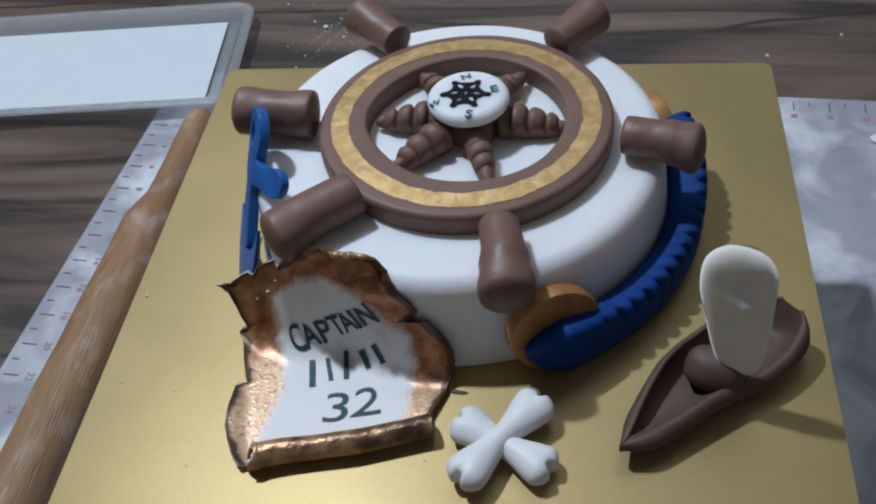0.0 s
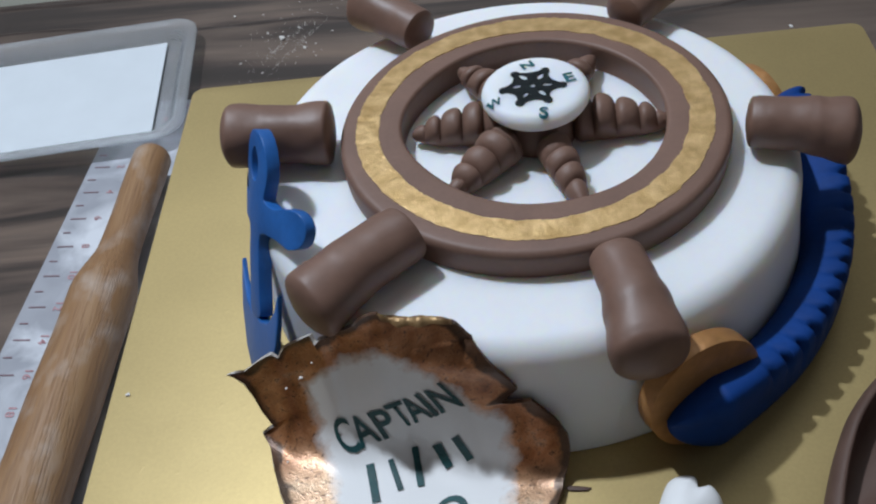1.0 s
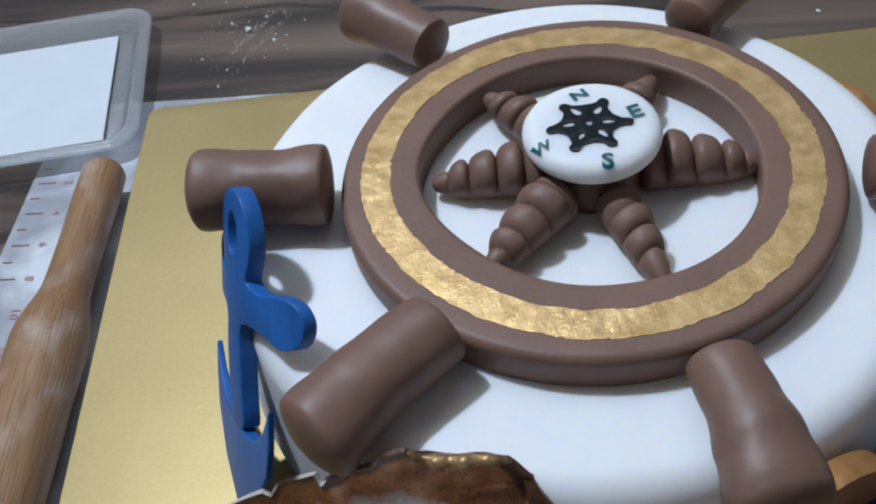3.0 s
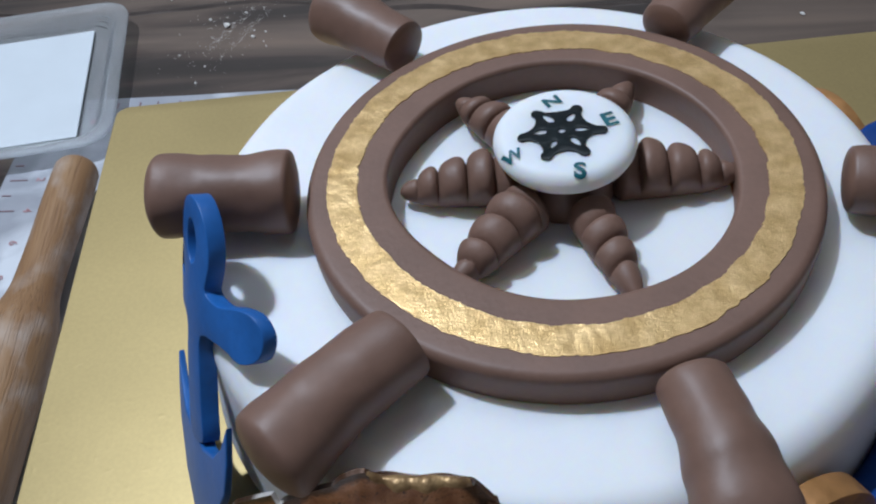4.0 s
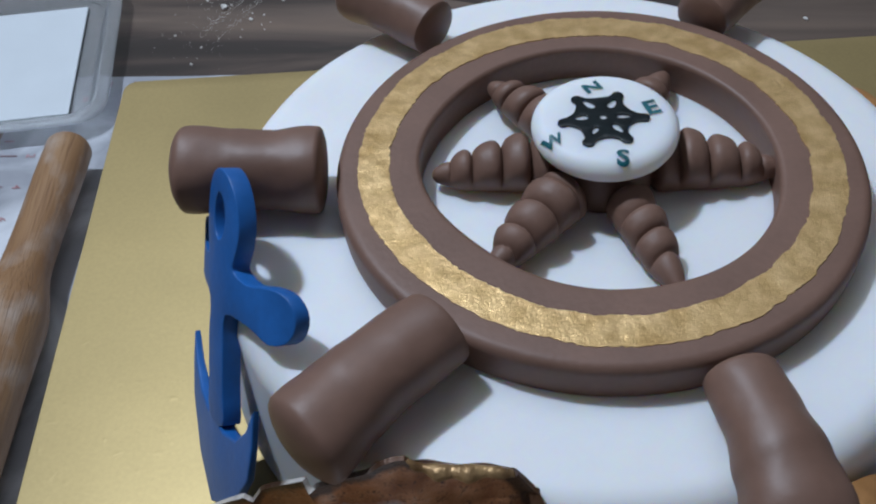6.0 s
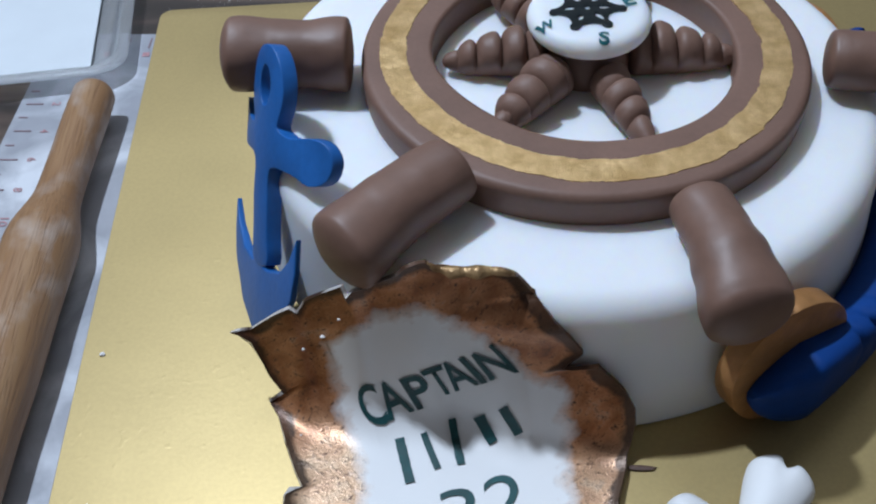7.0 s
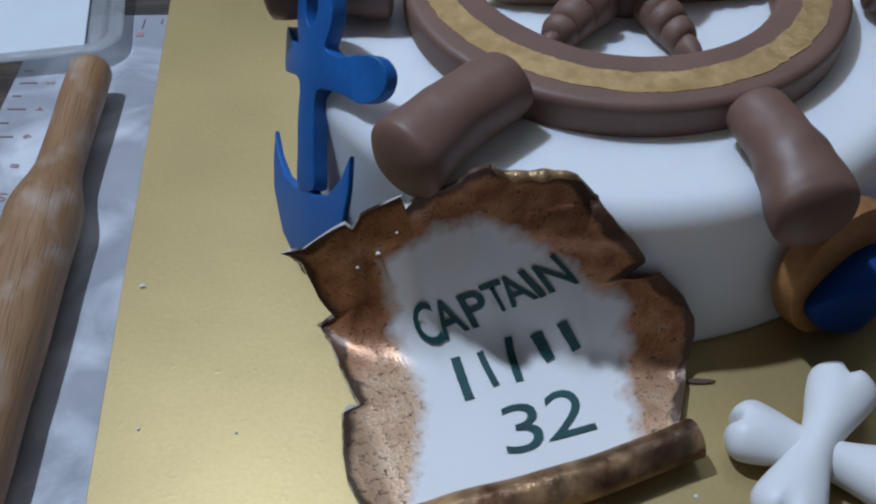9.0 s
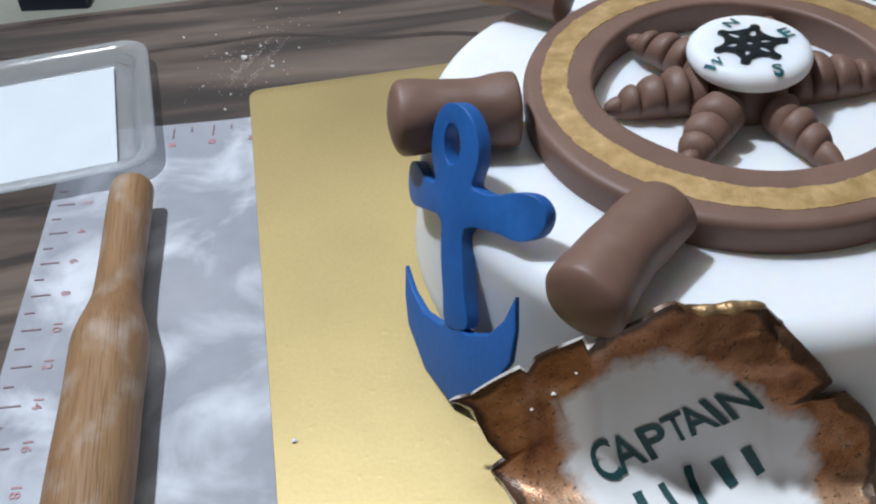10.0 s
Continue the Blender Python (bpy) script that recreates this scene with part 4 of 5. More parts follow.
# ---- the blue anchor that leans on the cake ----
def anchor():
    n = Vector((-0.8627, -0.3395, 0.3748)).normalized()
    up0 = (Vector((0, 0, 1)) - n * n.z).normalized()
    rt0 = up0.cross(n)
    q = (up0 * 0.888 - rt0 * 0.46).normalized()
    p = q.cross(n)
    o = Vector((-0.10686, -0.03962, 0.22254)) + rt0 * 0.0194 - up0 * 0.0430 - n * 0.0025 - p * 0.0016
    m = Matrix((p, q, n)).transposed().to_4x4()
    m.translation = o
    t = thing("anchor", "blue fondant anchor standing on the board against the cake", "cake decoration", (o.x, o.y, BOARD))
    right = [(0.0052, 0.019), (0.0085, 0.0185), (0.0195, 0.0205), (0.0275, 0.0265), (0.0330, 0.0345), (0.0332, 0.0240), (0.0310, 0.0140), (0.0185, 0.0005), (0.0, -0.0070)]
    left = [(-x, y) for x, y in right[:-1]][::-1]
    flukes = right + left
    part("crown", slab(flukes + [(-0.0052, 0.030), (0.0052, 0.030)], m, 0.0052, 0.0009, (), lambda x, y: 0.0028 * x / 0.034, lambda x, y: 1 - 0.62 * min(1.0, abs(x) / 0.034)), BLUE, t, "crown with two pointed arms")
    lobe_r = [(0.0064, 0.0520), (0.0180, 0.0522), (0.0275, 0.0500), (0.0340, 0.0528), (0.0358, 0.0592), (0.0322, 0.0640), (0.0255, 0.0648), (0.0170, 0.0634), (0.0098, 0.0654)]
    lobe_l = [(-0.0098, 0.0660), (-0.0170, 0.0664), (-0.0270, 0.0712), (-0.0352, 0.0700), (-0.0388, 0.0640), (-0.0358, 0.0582), (-0.0280, 0.0562), (-0.0160, 0.0560), (-0.0066, 0.0540)]
    ring = [(0.0124 * math.sin(radians(a)), 0.0768 + 0.0148 * math.cos(radians(a))) for a in range(122, -123, -12)]
    body = [(-0.0030, 0.0200), (0.0080, 0.0200), (0.0070, 0.0300), (0.0060, 0.0420)] + lobe_r + ring + lobe_l + [(-0.0058, 0.0420), (-0.0045, 0.0300)]
    hole = [(0.0042 * math.sin(radians(a)), 0.0785 + 0.0066 * math.cos(radians(a))) for a in range(0, 360, 20)]
    part("shank", slab(rounded_line(body, 3), m @ Matrix.Translation((0, 0, -0.0002)), 0.0058, 0.0011, (hole,), lambda x, y: -0.0075 * (x / 0.035) ** 2 * smoothstep((y - 0.044) / 0.008),
                       lambda x, y: 1 - 0.30 * min(1.0, abs(x) / 0.034)), BLUE, t, "shank with a rounded cross bar and an oval eye")


anchor()


# ---- the parchment scroll ----
PO, PA, PB = Vector((-0.0478, -0.167)), Vector((0.9686, 0.2487)), Vector((-0.2487, 0.9686))
STEPS = 24


def eased(table, x):
    """A value that runs smoothly through (place, value) pairs."""
    for (a, fa), (b, fb) in zip(table, table[1:]):
        if x <= b:
            return fa + (fb - fa) * smoothstep((x - a) / (b - a))
    return table[-1][1]


# where the sheet begins to rise, how steep it gets, and over what length it bends, from its left to its right
FOOT = [(-0.055, 0.082), (-0.045, 0.078), (-0.03, 0.062), (-0.012, 0.050), (0.007, 0.046), (0.03, 0.0345), (0.045, 0.0283), (0.058, 0.0240)]
STEEP = [(-0.05, 66), (-0.03, 70), (-0.012, 76), (0.007, 78), (0.03, 70), (0.045, 68)]
BEND = [(-0.05, 0.018), (-0.03, 0.026), (-0.012, 0.030), (0.007, 0.024), (0.03, 0.016), (0.045, 0.014)]


def parch_base(u, v):
    """The sheet lies flat on the board and climbs the cake's side, steeper on the right."""
    th, v0, bend = radians(eased(STEEP, u)), eased(FOOT, u), eased(BEND, u)
    b, z = min(v, v0), 0.0
    if v > v0:
        ds = (v - v0) / STEPS
        for i in range(STEPS):
            phi = th * smoothstep((i + 0.5) * ds / bend)
            b += math.cos(phi) * ds
            z += math.sin(phi) * ds
    p = PO + PA * u + PB * b
    out = Vector((p.x, p.y, BOARD + 0.0024 + z))
    flat = Vector((out.x - CX, out.y - CY))
    high = out.z - BOARD
    wall = CAKE_R - 0.114 * max(0.0, min(high, 0.040) - 0.012)
    over = max(0.0, high - 0.0445) / 0.0095
    clear = wall + 0.0018 - (0.0095 * (1 - math.sqrt(max(0.0, 1 - over * over))) if over < 1 else 0.0095 + 0.5 * (over - 1))
    gap = (clear - flat.length) / 0.0010
    push = 0.0010 * (math.log1p(math.exp(gap)) if gap < 30 else gap)
    flat = flat.normalized() * (flat.length + push)
    return Vector((CX + flat.x, CY + flat.y, out.z))


def parch_point(u, v, lift=0.0):
    p = parch_base(u, v)
    if not lift:
        return p
    nrm = (parch_base(u + 0.0015, v) - parch_base(u - 0.0015, v)).cross(parch_base(u, v + 0.0015) - parch_base(u, v - 0.0015)).normalized()
    return p + nrm * lift


def pieces(table, x):
    for (a, fa), (b, fb) in zip(table, table[1:]):
        if x <= b:
            return fa + (fb - fa) * max(0.0, (x - a) / (b - a))
    return table[-1][1]


# the torn outline: the left and the right edge going up, the far edge from left to right
LEFT = [(0.0, -0.0424), (0.0078, -0.0469), (0.0195, -0.0501), (0.0274, -0.0513), (0.0358, -0.0502), (0.0431, -0.0479), (0.0507, -0.0459), (0.0509, -0.0404), (0.0587, -0.0416), (0.0726, -0.0422),
        (0.0796, -0.0424), (0.0856, -0.0440), (0.0858, -0.0386), (0.0942, -0.0417), (0.1016, -0.0433), (0.1081, -0.0447), (0.1118, -0.0478), (0.1133, -0.0500)]
RIGHT = [(0.0, 0.0452), (0.0137, 0.0453), (0.0180, 0.0482), (0.0265, 0.0544), (0.0305, 0.0561), (0.0342, 0.0587), (0.0406, 0.0607), (0.0466, 0.0608), (0.0540, 0.0578), (0.0613, 0.0536),
         (0.0663, 0.0511), (0.0676, 0.0430), (0.0685, 0.0410), (0.0730, 0.0477), (0.0799, 0.0446), (0.0853, 0.0418), (0.0899, 0.0392), (0.0938, 0.0365), (0.0991, 0.0338), (0.1044, 0.0310), (0.125, 0.0302)]
TOP = [(-0.0500, 0.1134), (-0.0431, 0.1125), (-0.0308, 0.1142), (-0.0303, 0.1110), (-0.0257, 0.1154), (-0.0158, 0.1176), (-0.0155, 0.1128), (-0.0130, 0.1153), (-0.0102, 0.1153), (0.0, 0.1180),
       (0.0018, 0.1196), (0.0071, 0.1207), (0.0104, 0.1176), (0.0198, 0.1099), (0.0306, 0.1041), (0.06, 0.1041)]


def sheet_u(s, v):
    """Across the sheet at height v, from the left edge (s = 0) to the right one (s = 1)."""
    a, b = pieces(LEFT, v), pieces(RIGHT, v)
    return -0.043 + 0.088 * s + (a + 0.043) * math.exp(-s / 0.15) * (1 - s) + (b - 0.045) * math.exp(-(1 - s) / 0.17) * s


def waves(u, v):
    return 0.0004 * noise.noise(Vector((u * 40, v * 40, 7)))


def scroll():
    t = thing("parchment_scroll", "fondant parchment with burnt brown edges and written words", "scroll", (-0.05, -0.13, BOARD))
    m, k = 132, 96
    rows, uvs, rims = [], [], []
    far = []
    for j in range(k):
        top = 0.113
        for turn in range(12):
            top = 0.5 * top + 0.5 * pieces(TOP, sheet_u(j / (k - 1), top))
        far.append(top)
    for i in range(m):
        row, uv, rm = [], [], []
        for j in range(k):
            s = j / (k - 1)
            v = 0.004 + (far[j] - 0.004) * i / (m - 1)
            a, b = pieces(LEFT, v), pieces(RIGHT, v)
            u = sheet_u(s, v)
            rim = min(u - a, b - u, (far[j] - v) * 1.1)
            curl = math.exp(-rim / 0.0035)
            w = noise.noise(Vector((u * 70, v * 70, 1)))
            lift = curl * (0.0011 + 0.0012 * w) + waves(u, v)
            # pressed folds under the far edge, where it curls between two peaks
            fold = smoothstep((v - 0.088) / 0.022) * smoothstep((u + 0.002) / 0.008) * smoothstep((0.036 - u) / 0.006)
            lift += fold * (0.0016 * math.exp(-((u - 0.0085) / 0.0026) ** 2) + 0.0012 * math.exp(-((u - 0.0290) / 0.0030) ** 2) - 0.0008)
            if s < 0.12 and v > 0.100:
                lift += 0.0014 * (1 - s / 0.12) * smoothstep((v - 0.100) / 0.010)
            if u < -0.040 and v < 0.052:      # the lower left margin lifts off the board
                lift += 0.0016 * smoothstep((-0.040 - u) / 0.010)
            row.append(parch_point(u, v, max(lift, -0.0010)))
            uv.append((u * 10, v * 10))
            rm.append(rim * 100)
        rows.append(row)
        uvs.append(uv)
        rims.append(rm)
    leaf = part("sheet", sheet(rows, 0.0014, uvs, rims), PARCH, t, "white field with burnt brown and copper margins")
    # the near end is rolled up, thicker and looser on its left
    rows = []
    for i in range(60):
        f = i / 59
        x = -0.0410 + 0.0862 * f
        row = []
        for j in range(70):
            g = j / 69
            a = radians(-100 + g * 760)
            r = (0.0057 - 0.0006 * f - 0.0030 * g) * (1 + 0.10 * noise.noise(Vector((x * 55, g * 5, 3)))) * (1 + 0.10 * smoothstep((0.10 - f) / 0.10) + 0.07 * smoothstep((f - 0.9) / 0.1))
            slant = 0.62 * r * (math.sin(a + math.pi / 2) + 0.6) * (1 - smoothstep(f / 0.10))
            c = PO + PA * (x + slant + 0.0012 * noise.noise(Vector((g * 4, 9 if f < 0.5 else 2, 1)))) + PB * (0.0052 + 0.0008 * math.sin(f * 7 + 0.4) - r * math.cos(a + math.pi / 2))
            row.append((c.x, c.y, BOARD + 0.0064 + r * math.sin(a + math.pi / 2)))
        rows.append(row)
    roll = part("roll", sheet(rows, 0.0009), COPPER, t, "rolled copper-brown end")
    for x0, x1, r in ((-0.0385, -0.0340, 0.0021), (0.0425, 0.0448, 0.0014)):
        c0, c1 = PO + PA * x0 + PB * 0.0052, PO + PA * x1 + PB * 0.0052
        part("roll_core", along((*c0, BOARD + 0.0064), (*c1, BOARD + 0.0064), [(0, r * 0.6), (0.06, r * 0.9), (0.5, r), (1, r)], 16, 0.2), WHITE, roll, "white fondant core of the roll")
    # the far edge curls over towards the viewer
    rows = []
    for i in range(40):
        f = i / 39
        u = 0.0082 + 0.0226 * f
        v = 0.1200 - 0.0160 * f ** 0.85
        base = parch_point(u, v, 0.0006)
        nrm = (parch_point(u, v, 0.001) - parch_point(u, v, 0.0)).normalized()
        up = (parch_point(u, v + 0.002, 0.0) - parch_point(u, v - 0.002, 0.0)).normalized()
        r = 0.0021 * (0.55 + 0.45 * math.sin(math.pi * f)) * (1 + 0.35 * noise.noise(Vector((u * 300, 1, 2))))
        rows.append([base + nrm * (r - r * math.cos(a)) + up * (r * math.sin(a)) for a in [radians(-25 + 215 * j / 15) for j in range(16)]])
    part("curled_edge", sheet(rows, 0.0007), GILT, leaf, "gilded edge curling over")
    # the writing: a readable title, a covered name, a readable number

    def field(low_left, low_right, high_left, high_right):
        a, b, c, d = (Vector(p) for p in (low_left, low_right, high_left, high_right))

        def place(x, y, lift):
            p = (a * (1 - x) + b * x) * (1 - y) + (c * (1 - x) + d * x) * y
            return parch_point(p.x, p.y, waves(p.x, p.y) + 0.0005 + lift)
        return place
    letters = (("C", (-0.0162, 0.0646), (-0.0088, 0.0640), (-0.0178, 0.0800), (-0.0122, 0.0800)), ("A", (-0.0094, 0.0648), (-0.0012, 0.0657), (-0.0128, 0.0782), (-0.0050, 0.0798)),
               ("P", (-0.0003, 0.0655), (0.0062, 0.0662), (-0.0042, 0.0790), (0.0023, 0.0800)), ("T", (0.0065, 0.0686), (0.0124, 0.0692), (0.0020, 0.0807), (0.0082, 0.0815)),
               ("A", (0.0117, 0.0693), (0.0187, 0.0702), (0.0062, 0.0814), (0.0130, 0.0823)), ("I", (0.0190, 0.0699), (0.0206, 0.0702), (0.0134, 0.0820), (0.0150, 0.0823)),
               ("N", (0.0213, 0.0704), (0.0293, 0.0708), (0.0170, 0.0820), (0.0228, 0.0835)))
    for ch, *quad in letters:
        part("letter", writing(ch, 0.0148, field(*quad), 0.0, 0.00025, 0.0, True), INK, leaf, "dark teal hand-written letter", smooth=False)
    for top, low, wide in (((-0.0080, 0.0587), (-0.0091, 0.0430), 0.0030), ((-0.0003, 0.0579), (0.0003, 0.0449), 0.0022), ((0.0094, 0.0596), (0.0076, 0.0441), 0.0026),
                           ((0.0172, 0.0578), (0.0193, 0.0477), 0.0030), ((0.0236, 0.0592), (0.0270, 0.0478), 0.0026)):
        bm = bmesh.new()
        stroke(bm, [tuple(Vector(top).lerp(Vector(low), k / 10)) for k in range(11)], wide, 0.0, lambda x, y, lift: parch_point(x, y, waves(x, y) + 0.0005 + lift))
        part("ink_bar", bm, INK, leaf, "plain dark teal ink bar", smooth=False)
    for ch, *quad in (("3", (-0.0059, 0.0207), (0.0058, 0.0195), (-0.0021, 0.0370), (0.0090, 0.0362)), ("2", (0.0070, 0.0212), (0.0222, 0.0204), (0.0120, 0.0369), (0.0231, 0.0368))):
        part("digit", writing(ch, 0.0205, field(*quad), 0.0, -0.0001, 0.0, True), INK, leaf, "dark teal hand-written digit", smooth=False)


scroll()


# ---- crossed bones ----
def bone(p0, p1, r, high, label):
    """Rolled thin in the middle, with broad ends that are pressed in to a heart."""
    p0, p1 = Vector(p0), Vector(p1)
    d = (p1 - p0).normalized()
    side = d.cross(Vector((0, 0, 1))).normalized()
    up = side.cross(d)
    half, mid = (p1 - p0).length / 2, (p0 + p1) / 2
    bm = bmesh.new()
    n, seg, rings = 56, 32, []
    for i in range(n + 1):
        x = -math.cos(math.pi * i / n)
        f = abs(x)
        w = r * (1 + 0.80 * smoothstep((f - 0.05) / 0.75))
        h = r * high * (1 + 0.22 * smoothstep((f - 0.1) / 0.7))
        end = math.sqrt(max(0.0, 1 - max(0.0, (f - 0.74) / 0.26) ** 2.2)) if f < 1 else 0.0
        ring = []
        for j in range(seg):
            a = 2 * math.pi * j / seg
            y, z = w * max(end, 0.02) * math.cos(a), h * (max(end, 0.02) ** 0.8) * math.sin(a)
            dent = smoothstep((f - 0.55) / 0.42) * math.exp(-(y / (0.30 * r)) ** 2)
            along_x = x * half - math.copysign(0.62 * r * dent * smoothstep((f - 0.8) / 0.2), x)
            ring.append(mid + d * along_x + side * y + up * (z * (1 - 0.30 * dent)))
        rings.append(ring)
    skin(bm, rings)
    return single("bone", bm, BONE, label, "cake decoration", (mid.x, mid.y, BOARD), "crossed bones", angle=180)


bone((0.0046, -0.1462, BOARD + 0.0068), (0.0506, -0.1728, BOARD + 0.0068), 0.0056, 1.06, "white fondant bone lying flat under another bone")
bone((0.0080, -0.1815, BOARD + 0.0085), (0.0452, -0.1338, BOARD + 0.0098), 0.0056, 1.06, "white fondant bone laid across another bone")


# ---- the little boat ----
def boat():
    bow, stern = Vector((0.0764, -0.1592, 0)), Vector((0.1612, -0.0838, 0))
    d = (stern - bow).normalized()
    side = Vector((d.y, -d.x, 0))
    length = (stern - bow).length
    t = thing("boat", "little brown fondant boat with a standing ivory sail", "cake decoration", ((bow + stern) / 2).to_tuple()[:2] + (BOARD,))
    # a thin shell folded up from the keel: offsets of its two rims from the middle line, from the bow to the stern
    port = [(0.0, 0.0030), (0.05, 0.0002), (0.15, -0.0060), (0.27, -0.0124), (0.40, -0.0178), (0.54, -0.0205), (0.68, -0.0208), (0.82, -0.0190), (0.92, -0.0150), (0.97, -0.0115), (1.0, -0.0060)]
    star = [(0.0, 0.0042), (0.06, 0.0086), (0.12, 0.0104), (0.23, 0.0116), (0.40, 0.0130), (0.53, 0.0148), (0.68, 0.0186), (0.82, 0.0182), (0.92, 0.0150), (0.97, 0.0118), (1.0, 0.0060)]
    high = [(0.0, 0.0135), (0.08, 0.0150), (0.25, 0.0165), (0.50, 0.0170), (0.60, 0.0155), (0.75, 0.0165), (0.9, 0.0200), (1.0, 0.0225)]
    n, k, thick = 64, 28, 0.0030
    rings = []
    for i in range(n + 1):
        s = 0.5 - 0.5 * math.cos(math.pi * i / n)
        lo, hi, rim = pieces(port, s), pieces(star, s), pieces(high, s) + 0.0004 * math.sin(s * 19)
        mid, half = (lo + hi) / 2, (hi - lo) / 2
        keel = 0.0004 + 0.0080 * max(0.0, 1 - s / 0.24) ** 2
        tip = min(1.0, s / 0.10, (1 - s) / 0.06)
        outer, inner = [], []
        for j in range(k + 1):
            a = math.pi * j / k
            x, z = -math.copysign(abs(math.cos(a)) ** 0.9, math.cos(a)), max(0.0, math.sin(a)) ** (0.85 - 0.3 * smoothstep((s - 0.5) / 0.4))
            p = bow + d * (s * length) + side * (mid + x * half - 0.0035 * z * tip + (0.0055 if x > 0 else -0.0025) * tip * 4 * min(z, 0.9) * (1 - min(z, 0.9)))
            outer.append(Vector((p.x, p.y, BOARD + rim + (keel - rim) * z)))
            p = bow + d * ((0.028 + 0.945 * s) * length) + side * (mid + x * max(half - thick * (0.35 + 0.65 * tip), half * 0.25) - 0.0045 * z * tip)
            inner.append(Vector((p.x, p.y, BOARD + rim + (keel + 0.0050 - rim) * z * (0.02 + 0.98 * tip))))
        lip = Vector((0, 0, thick * 0.30))
        rings.append(outer + [(outer[-1] + inner[-1]) / 2 + lip] + inner[::-1] + [(outer[0] + inner[0]) / 2 + lip])
    bm = bmesh.new()
    skin(bm, rings, True, True)
    hull = part("hull", bm, BROWN_DULL, t, "thin folded brown hull with a raised pointed bow", angle=180)
    sm = hull.modifiers.new("soften", "SMOOTH")
    sm.factor, sm.iterations = 0.5, 14
    # a rounded lump that holds the sail
    c = Vector((0.1200, -0.1188, BOARD + 0.0150))
    part("lump", along(c - d * 0.005 - side * 0.010, c + d * 0.006 + side * 0.015, [(0, 0.003), (0.04, 0.0062), (0.15, 0.0095), (0.35, 0.0108), (0.6, 0.0105), (0.85, 0.0090), (0.96, 0.0058), (1, 0.003)], 24, 0.14, 5.0), BROWN_DULL, t,
         "rounded fondant lump holding the sail")
    # the sail: a thick pressed oval, narrow at its foot, with a dented face
    foot, head = Vector((0.1308, -0.1245, BOARD + 0.019)), Vector((0.1252, -0.1110, BOARD + 0.0860))
    up = (head - foot).normalized()
    rt = Vector((0.97, -0.24, 0)).normalized()
    nn = rt.cross(up)
    h = (head - foot).length
    line = rounded_line([(-0.0072, h * 0.03), (-0.0118, h * 0.20), (-0.0146, h * 0.45), (-0.0166, h * 0.66), (-0.0140, h * 0.87), (-0.0055, h * 0.985), (0.0040, h * 1.0), (0.0125, h * 0.955), (0.0168, h * 0.82),
                         (0.0160, h * 0.60), (0.0135, h * 0.30), (0.0092, h * 0.05), (0.001, -0.001)], 4)
    mid = Vector((0.0005, h * 0.56))
    bm = bmesh.new()
    rings = []
    for side_z, share in [(1, k / 10) for k in range(11)] + [(-1, k / 10) for k in range(10, -1, -1)]:
        ring = []
        for x, y in line:
            q = mid.lerp(Vector((x, y)), max(share, 0.004))
            z = 0.0046 * math.sqrt(max(0.0, 1 - share ** 5)) * side_z
            if side_z > 0:
                z -= 0.0016 * math.exp(-((q.x + 0.003) ** 2 + (q.y - h * 0.52) ** 2) / 0.0036 ** 2) - 0.0012 * math.exp(-((q.x - 0.004) ** 2 + (q.y - h * 0.60) ** 2) / 0.0035 ** 2)
                z += 0.0015 * noise.noise(Vector((q.x * 85, q.y * 70, 3))) * (1 - share ** 4)
            ring.append(foot + rt * (q.x * 0.97) + up * q.y + nn * z)
        rings.append(ring)
    skin(bm, rings)
    part("sail", bm, SAIL, t, "thick ivory sail with a dented face", angle=180)


boat()


# ---- the blue rope swag and its two gold discs ----
def gold_disc(deg, rad, radius, label):
    a = radians(deg)
    n = Vector((math.cos(a), math.sin(a), 0.10)).normalized()
    c = Vector((CX + math.cos(a) * rad, CY + math.sin(a) * rad, BOARD + radius))
    rt = Vector((0, 0, 1)).cross(n).normalized()
    up = n.cross(rt)
    m = Matrix((rt, up, n)).transposed().to_4x4()
    m.translation = c
    line = [(radius * (1 + 0.03 * math.sin(3 * radians(i) + deg)) * math.cos(radians(i)), radius * math.sin(radians(i))) for i in range(0, 360, 8)]
    single("gold_disc", slab(line, m, 0.0078, 0.0026), COIN_PAINT, label, "cake decoration", (c.x, c.y, BOARD), "gold discs")


gold_disc(-63, 0.1135, 0.0226, "thick copper-gold fondant disc leaning on the cake beside the rope")
gold_disc(24, 0.1135, 0.0205, "thick copper-gold fondant disc leaning on the back of the cake")


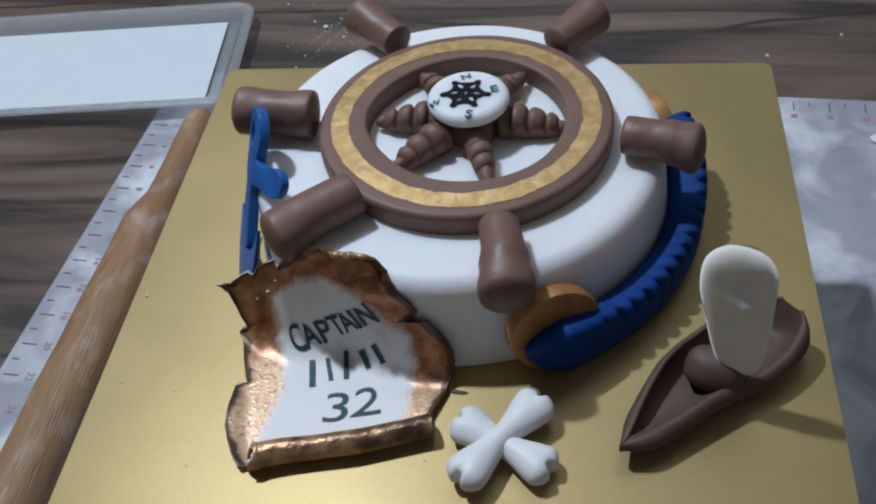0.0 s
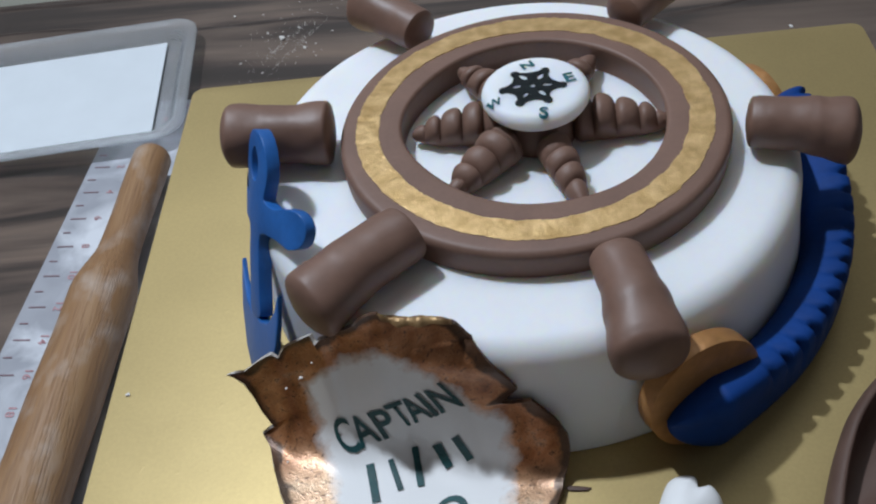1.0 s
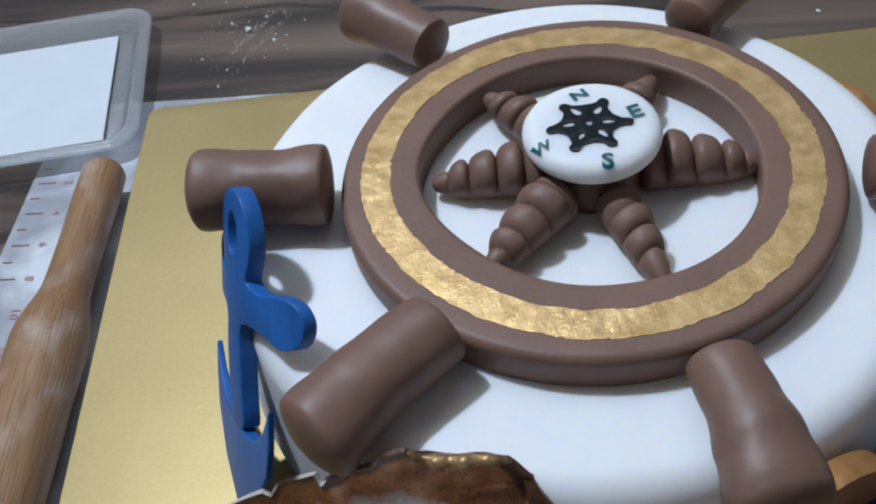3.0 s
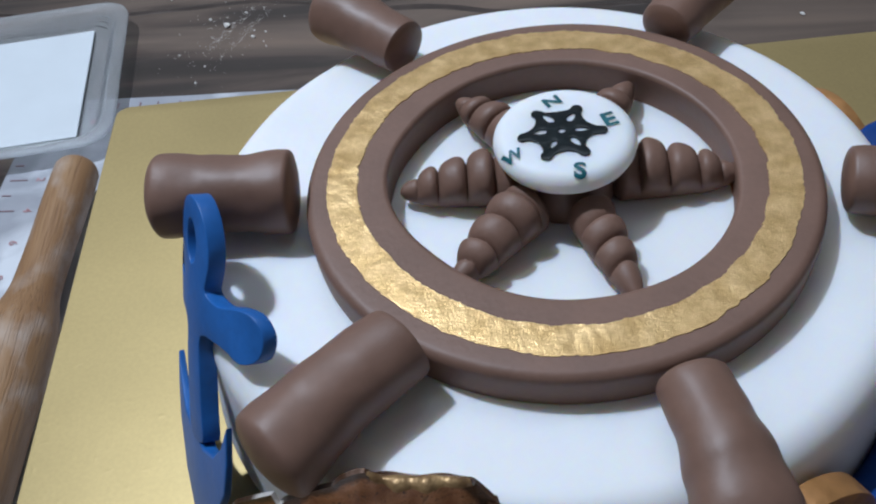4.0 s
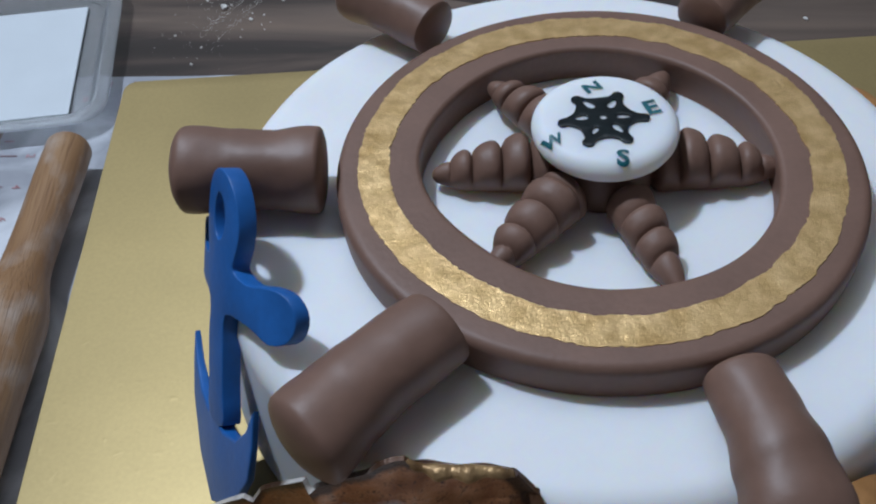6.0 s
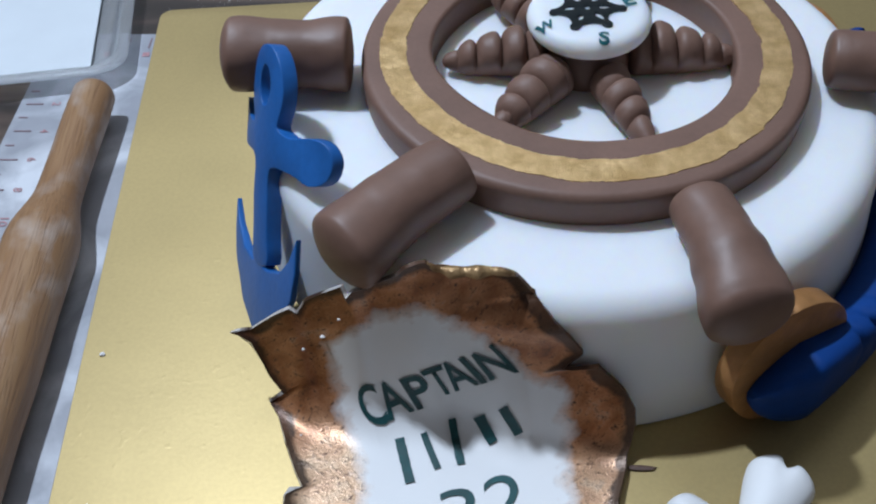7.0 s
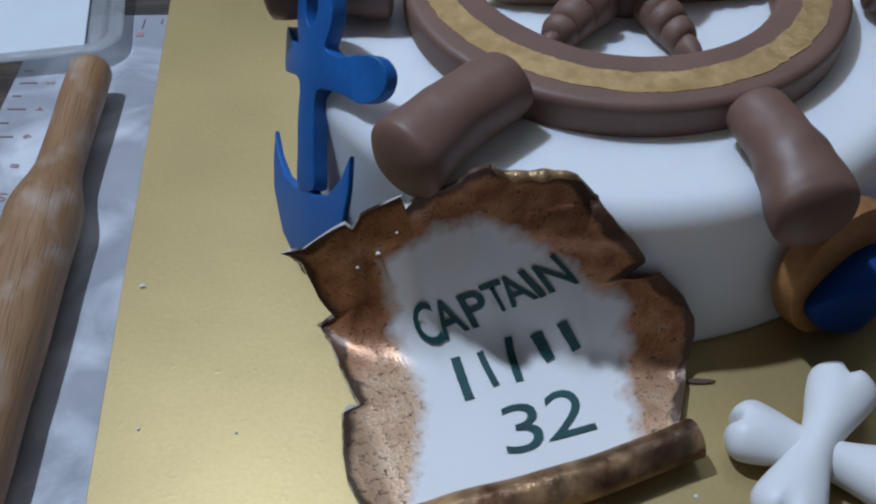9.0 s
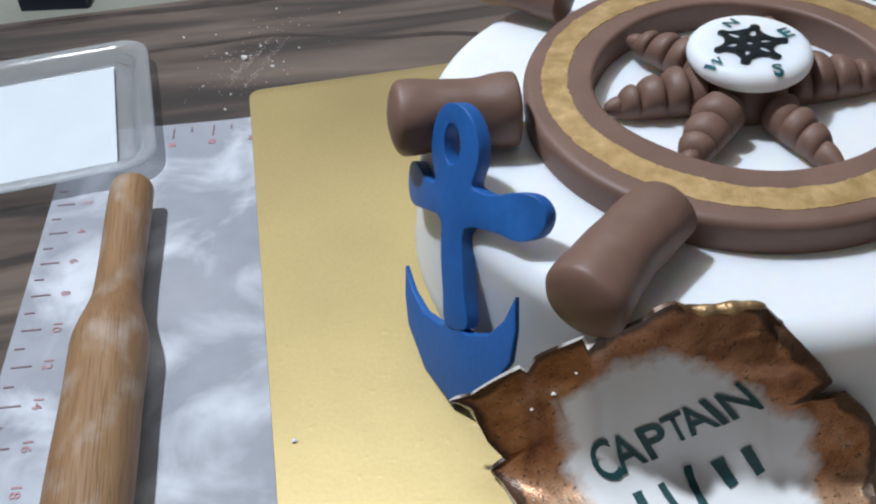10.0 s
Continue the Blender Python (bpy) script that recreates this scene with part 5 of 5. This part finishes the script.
def rope():
    t = thing("rope", "thick twisted blue fondant rope lying along the foot of the cake", "cake decoration", (0.11, -0.06, BOARD))
    bm = bmesh.new()
    rings, n, seg = [], 240, 36
    a0, a1 = radians(-71), radians(20)
    for i in range(n + 1):
        s = i / n
        a = a0 + (a1 - a0) * s
        lead = 1 - smoothstep(s / 0.22)
        R = 0.1210 + 0.0034 * lead
        z = BOARD + 0.0140 + 0.0065 * (1 - smoothstep(s / 0.30)) + 0.012 * smoothstep((s - 0.55) / 0.45)
        c = Vector((CX + math.cos(a) * R, CY + math.sin(a) * R, z))
        out = Vector((math.cos(a), math.sin(a), 0))
        up = Vector((0, 0, 1))
        r0 = 0.0118 * (min(1.0, s / 0.10) ** 0.55) * math.sqrt(max(0.0, 1 - max(0.0, (s - 0.965) / 0.035) ** 2)) + 0.0004
        arc = s * (a1 - a0) * R
        ring = []
        for j in range(seg):
            b = 2 * math.pi * j / seg
            co, si = math.cos(b), math.sin(b)
            x, y = math.copysign(abs(co) ** 0.62, co), math.copysign(abs(si) ** 0.62, si)
            ph = (arc / 0.0086 + 0.55 * b / (2 * math.pi)) % 1.0
            cut = max(0.0, 1 - abs(ph - 0.5) / 0.24)
            face = max(0.0, math.cos(b - 0.72)) ** 7
            r = r0 * (1 - 0.36 * cut * (0.02 + 0.98 * face) * smoothstep((s - 0.15) / 0.1))
            if y < 0:          # the underside sags onto the board
                drop = (z - BOARD - 0.0006) * min(1.0, r0 / 0.0118)
                ring.append(c + out * (r * 0.80 * x - 0.0006 * y) + up * (drop * y + r * 0.16 * x * (1 + y)))
            else:
                ring.append(c + out * (r * 0.80 * x + 0.0014 * y) + up * (r * (y * 1.05 + 0.16 * x)))
        rings.append(ring)
    skin(bm, rings)
    part("twist", bm, ROPE_BLUE, t)


rope()


# ---- crumbs, and white lumps in place of glints ----
def crumb(name, at, size, mat, label, category, long=1.0, turn=0.0):
    bm = bmesh.new()
    bmesh.ops.create_icosphere(bm, subdivisions=2, radius=size)
    for v in bm.verts:
        v.co *= 1 + 0.5 * noise.noise(v.co * (1.1 / size) + Vector(at) * 50)
        v.co = Matrix.Rotation(radians(turn), 3, "Z") @ Vector((v.co.x * long, v.co.y, v.co.z * 0.6))
    bmesh.ops.translate(bm, verts=bm.verts, vec=Vector(at) + Vector((0, 0, size * 0.45)))
    single(name, bm, mat, label, category, at, "crumbs")


for x, y, r in ((-0.171, -0.069, 0.0009), (-0.137, -0.131, 0.0005), (-0.119, -0.173, 0.0005), (-0.166, -0.127, 0.0005), (-0.008, -0.165, 0.0006)):
    crumb("crumb_and_glint", (x, y, BOARD), r, FLOUR_AND_GLINT, "tiny pale sugar crumb on the gold board", "crumb")
# white lumps on the table, put where wrinkles of the plastic cover glint
for x, y, r in ((-0.200, 0.455, 0.0030), (-0.214, 0.466, 0.0014), (-0.178, 0.437, 0.0018), (-0.217, 0.386, 0.0014), (0.298, 0.427, 0.0018), (-0.249, 0.500, 0.0015), (-0.186, 0.471, 0.0012), (0.228, 0.395, 0.0020)):
    crumb("crumb_and_glint", (x, y, 0.0), r, FLOUR_AND_GLINT, "small white lump standing for a glint on the table's plastic", "crumb", 0.7, 30)
crumb("fondant_scrap", (0.300, 0.272, 0.0016), 0.0048, WHITE, "small white fondant scrap on the pastry mat", "scrap")
crumb("chocolate_shard", (0.004, -0.1265, BOARD), 0.0011, BROWN_DULL, "thin brown shard beside the parchment", "crumb", 4.0, -6)


for u, v, r in ((-0.0235, 0.1010, 0.0007), (-0.0300, 0.0985, 0.0005), (-0.0180, 0.1060, 0.0004), (-0.0370, 0.0700, 0.0004)):
    crumb("crumb_and_glint", parch_point(u, v, 0.0004), r, FLOUR_AND_GLINT, "tiny white sugar grain on the parchment", "crumb")


# ---- spilt sugar and painted glints behind the board ----
def sugar_with_glints():
    rng = random.Random(4)
    bm = bmesh.new()
    for i in range(150):
        f = rng.gauss(0, 1)
        x = -0.198 + 0.020 * rng.gauss(0, 1) + 0.012 * f
        y = 0.452 + 0.032 * f + 0.006 * rng.gauss(0, 1)
        r = 0.0002 + 0.0006 * rng.random() ** 6
        m = Matrix.Translation((x, y, r * 0.4)) @ Matrix.Rotation(rng.random() * 6, 4, "Z") @ Matrix.Diagonal((1.0 + rng.random(), 1.0, 0.6, 1.0))
        bmesh.ops.create_icosphere(bm, subdivisions=1, radius=r, matrix=m)
    for i in range(260):         # the finest grains, in faint lines that stand for glints on the plastic
        k, f = i % 5, rng.gauss(0, 1)
        x, y = -0.203 + 0.006 * k + 0.010 * f + 0.0010 * rng.gauss(0, 1), 0.446 + 0.005 * (k % 3) + 0.018 * f
        bmesh.ops.create_icosphere(bm, subdivisions=1, radius=0.00022, matrix=Matrix.Translation((x, y, 0.0001)) @ Matrix.Diagonal((1.0, 1.6, 0.5, 1.0)))
    single("spilt_sugar_glints", bm, FLOUR_AND_GLINT, "smear of fine white sugar spilt on the table, with painted glints", "sugar", (-0.198, 0.452, 0), kind="stuff")


sugar_with_glints()
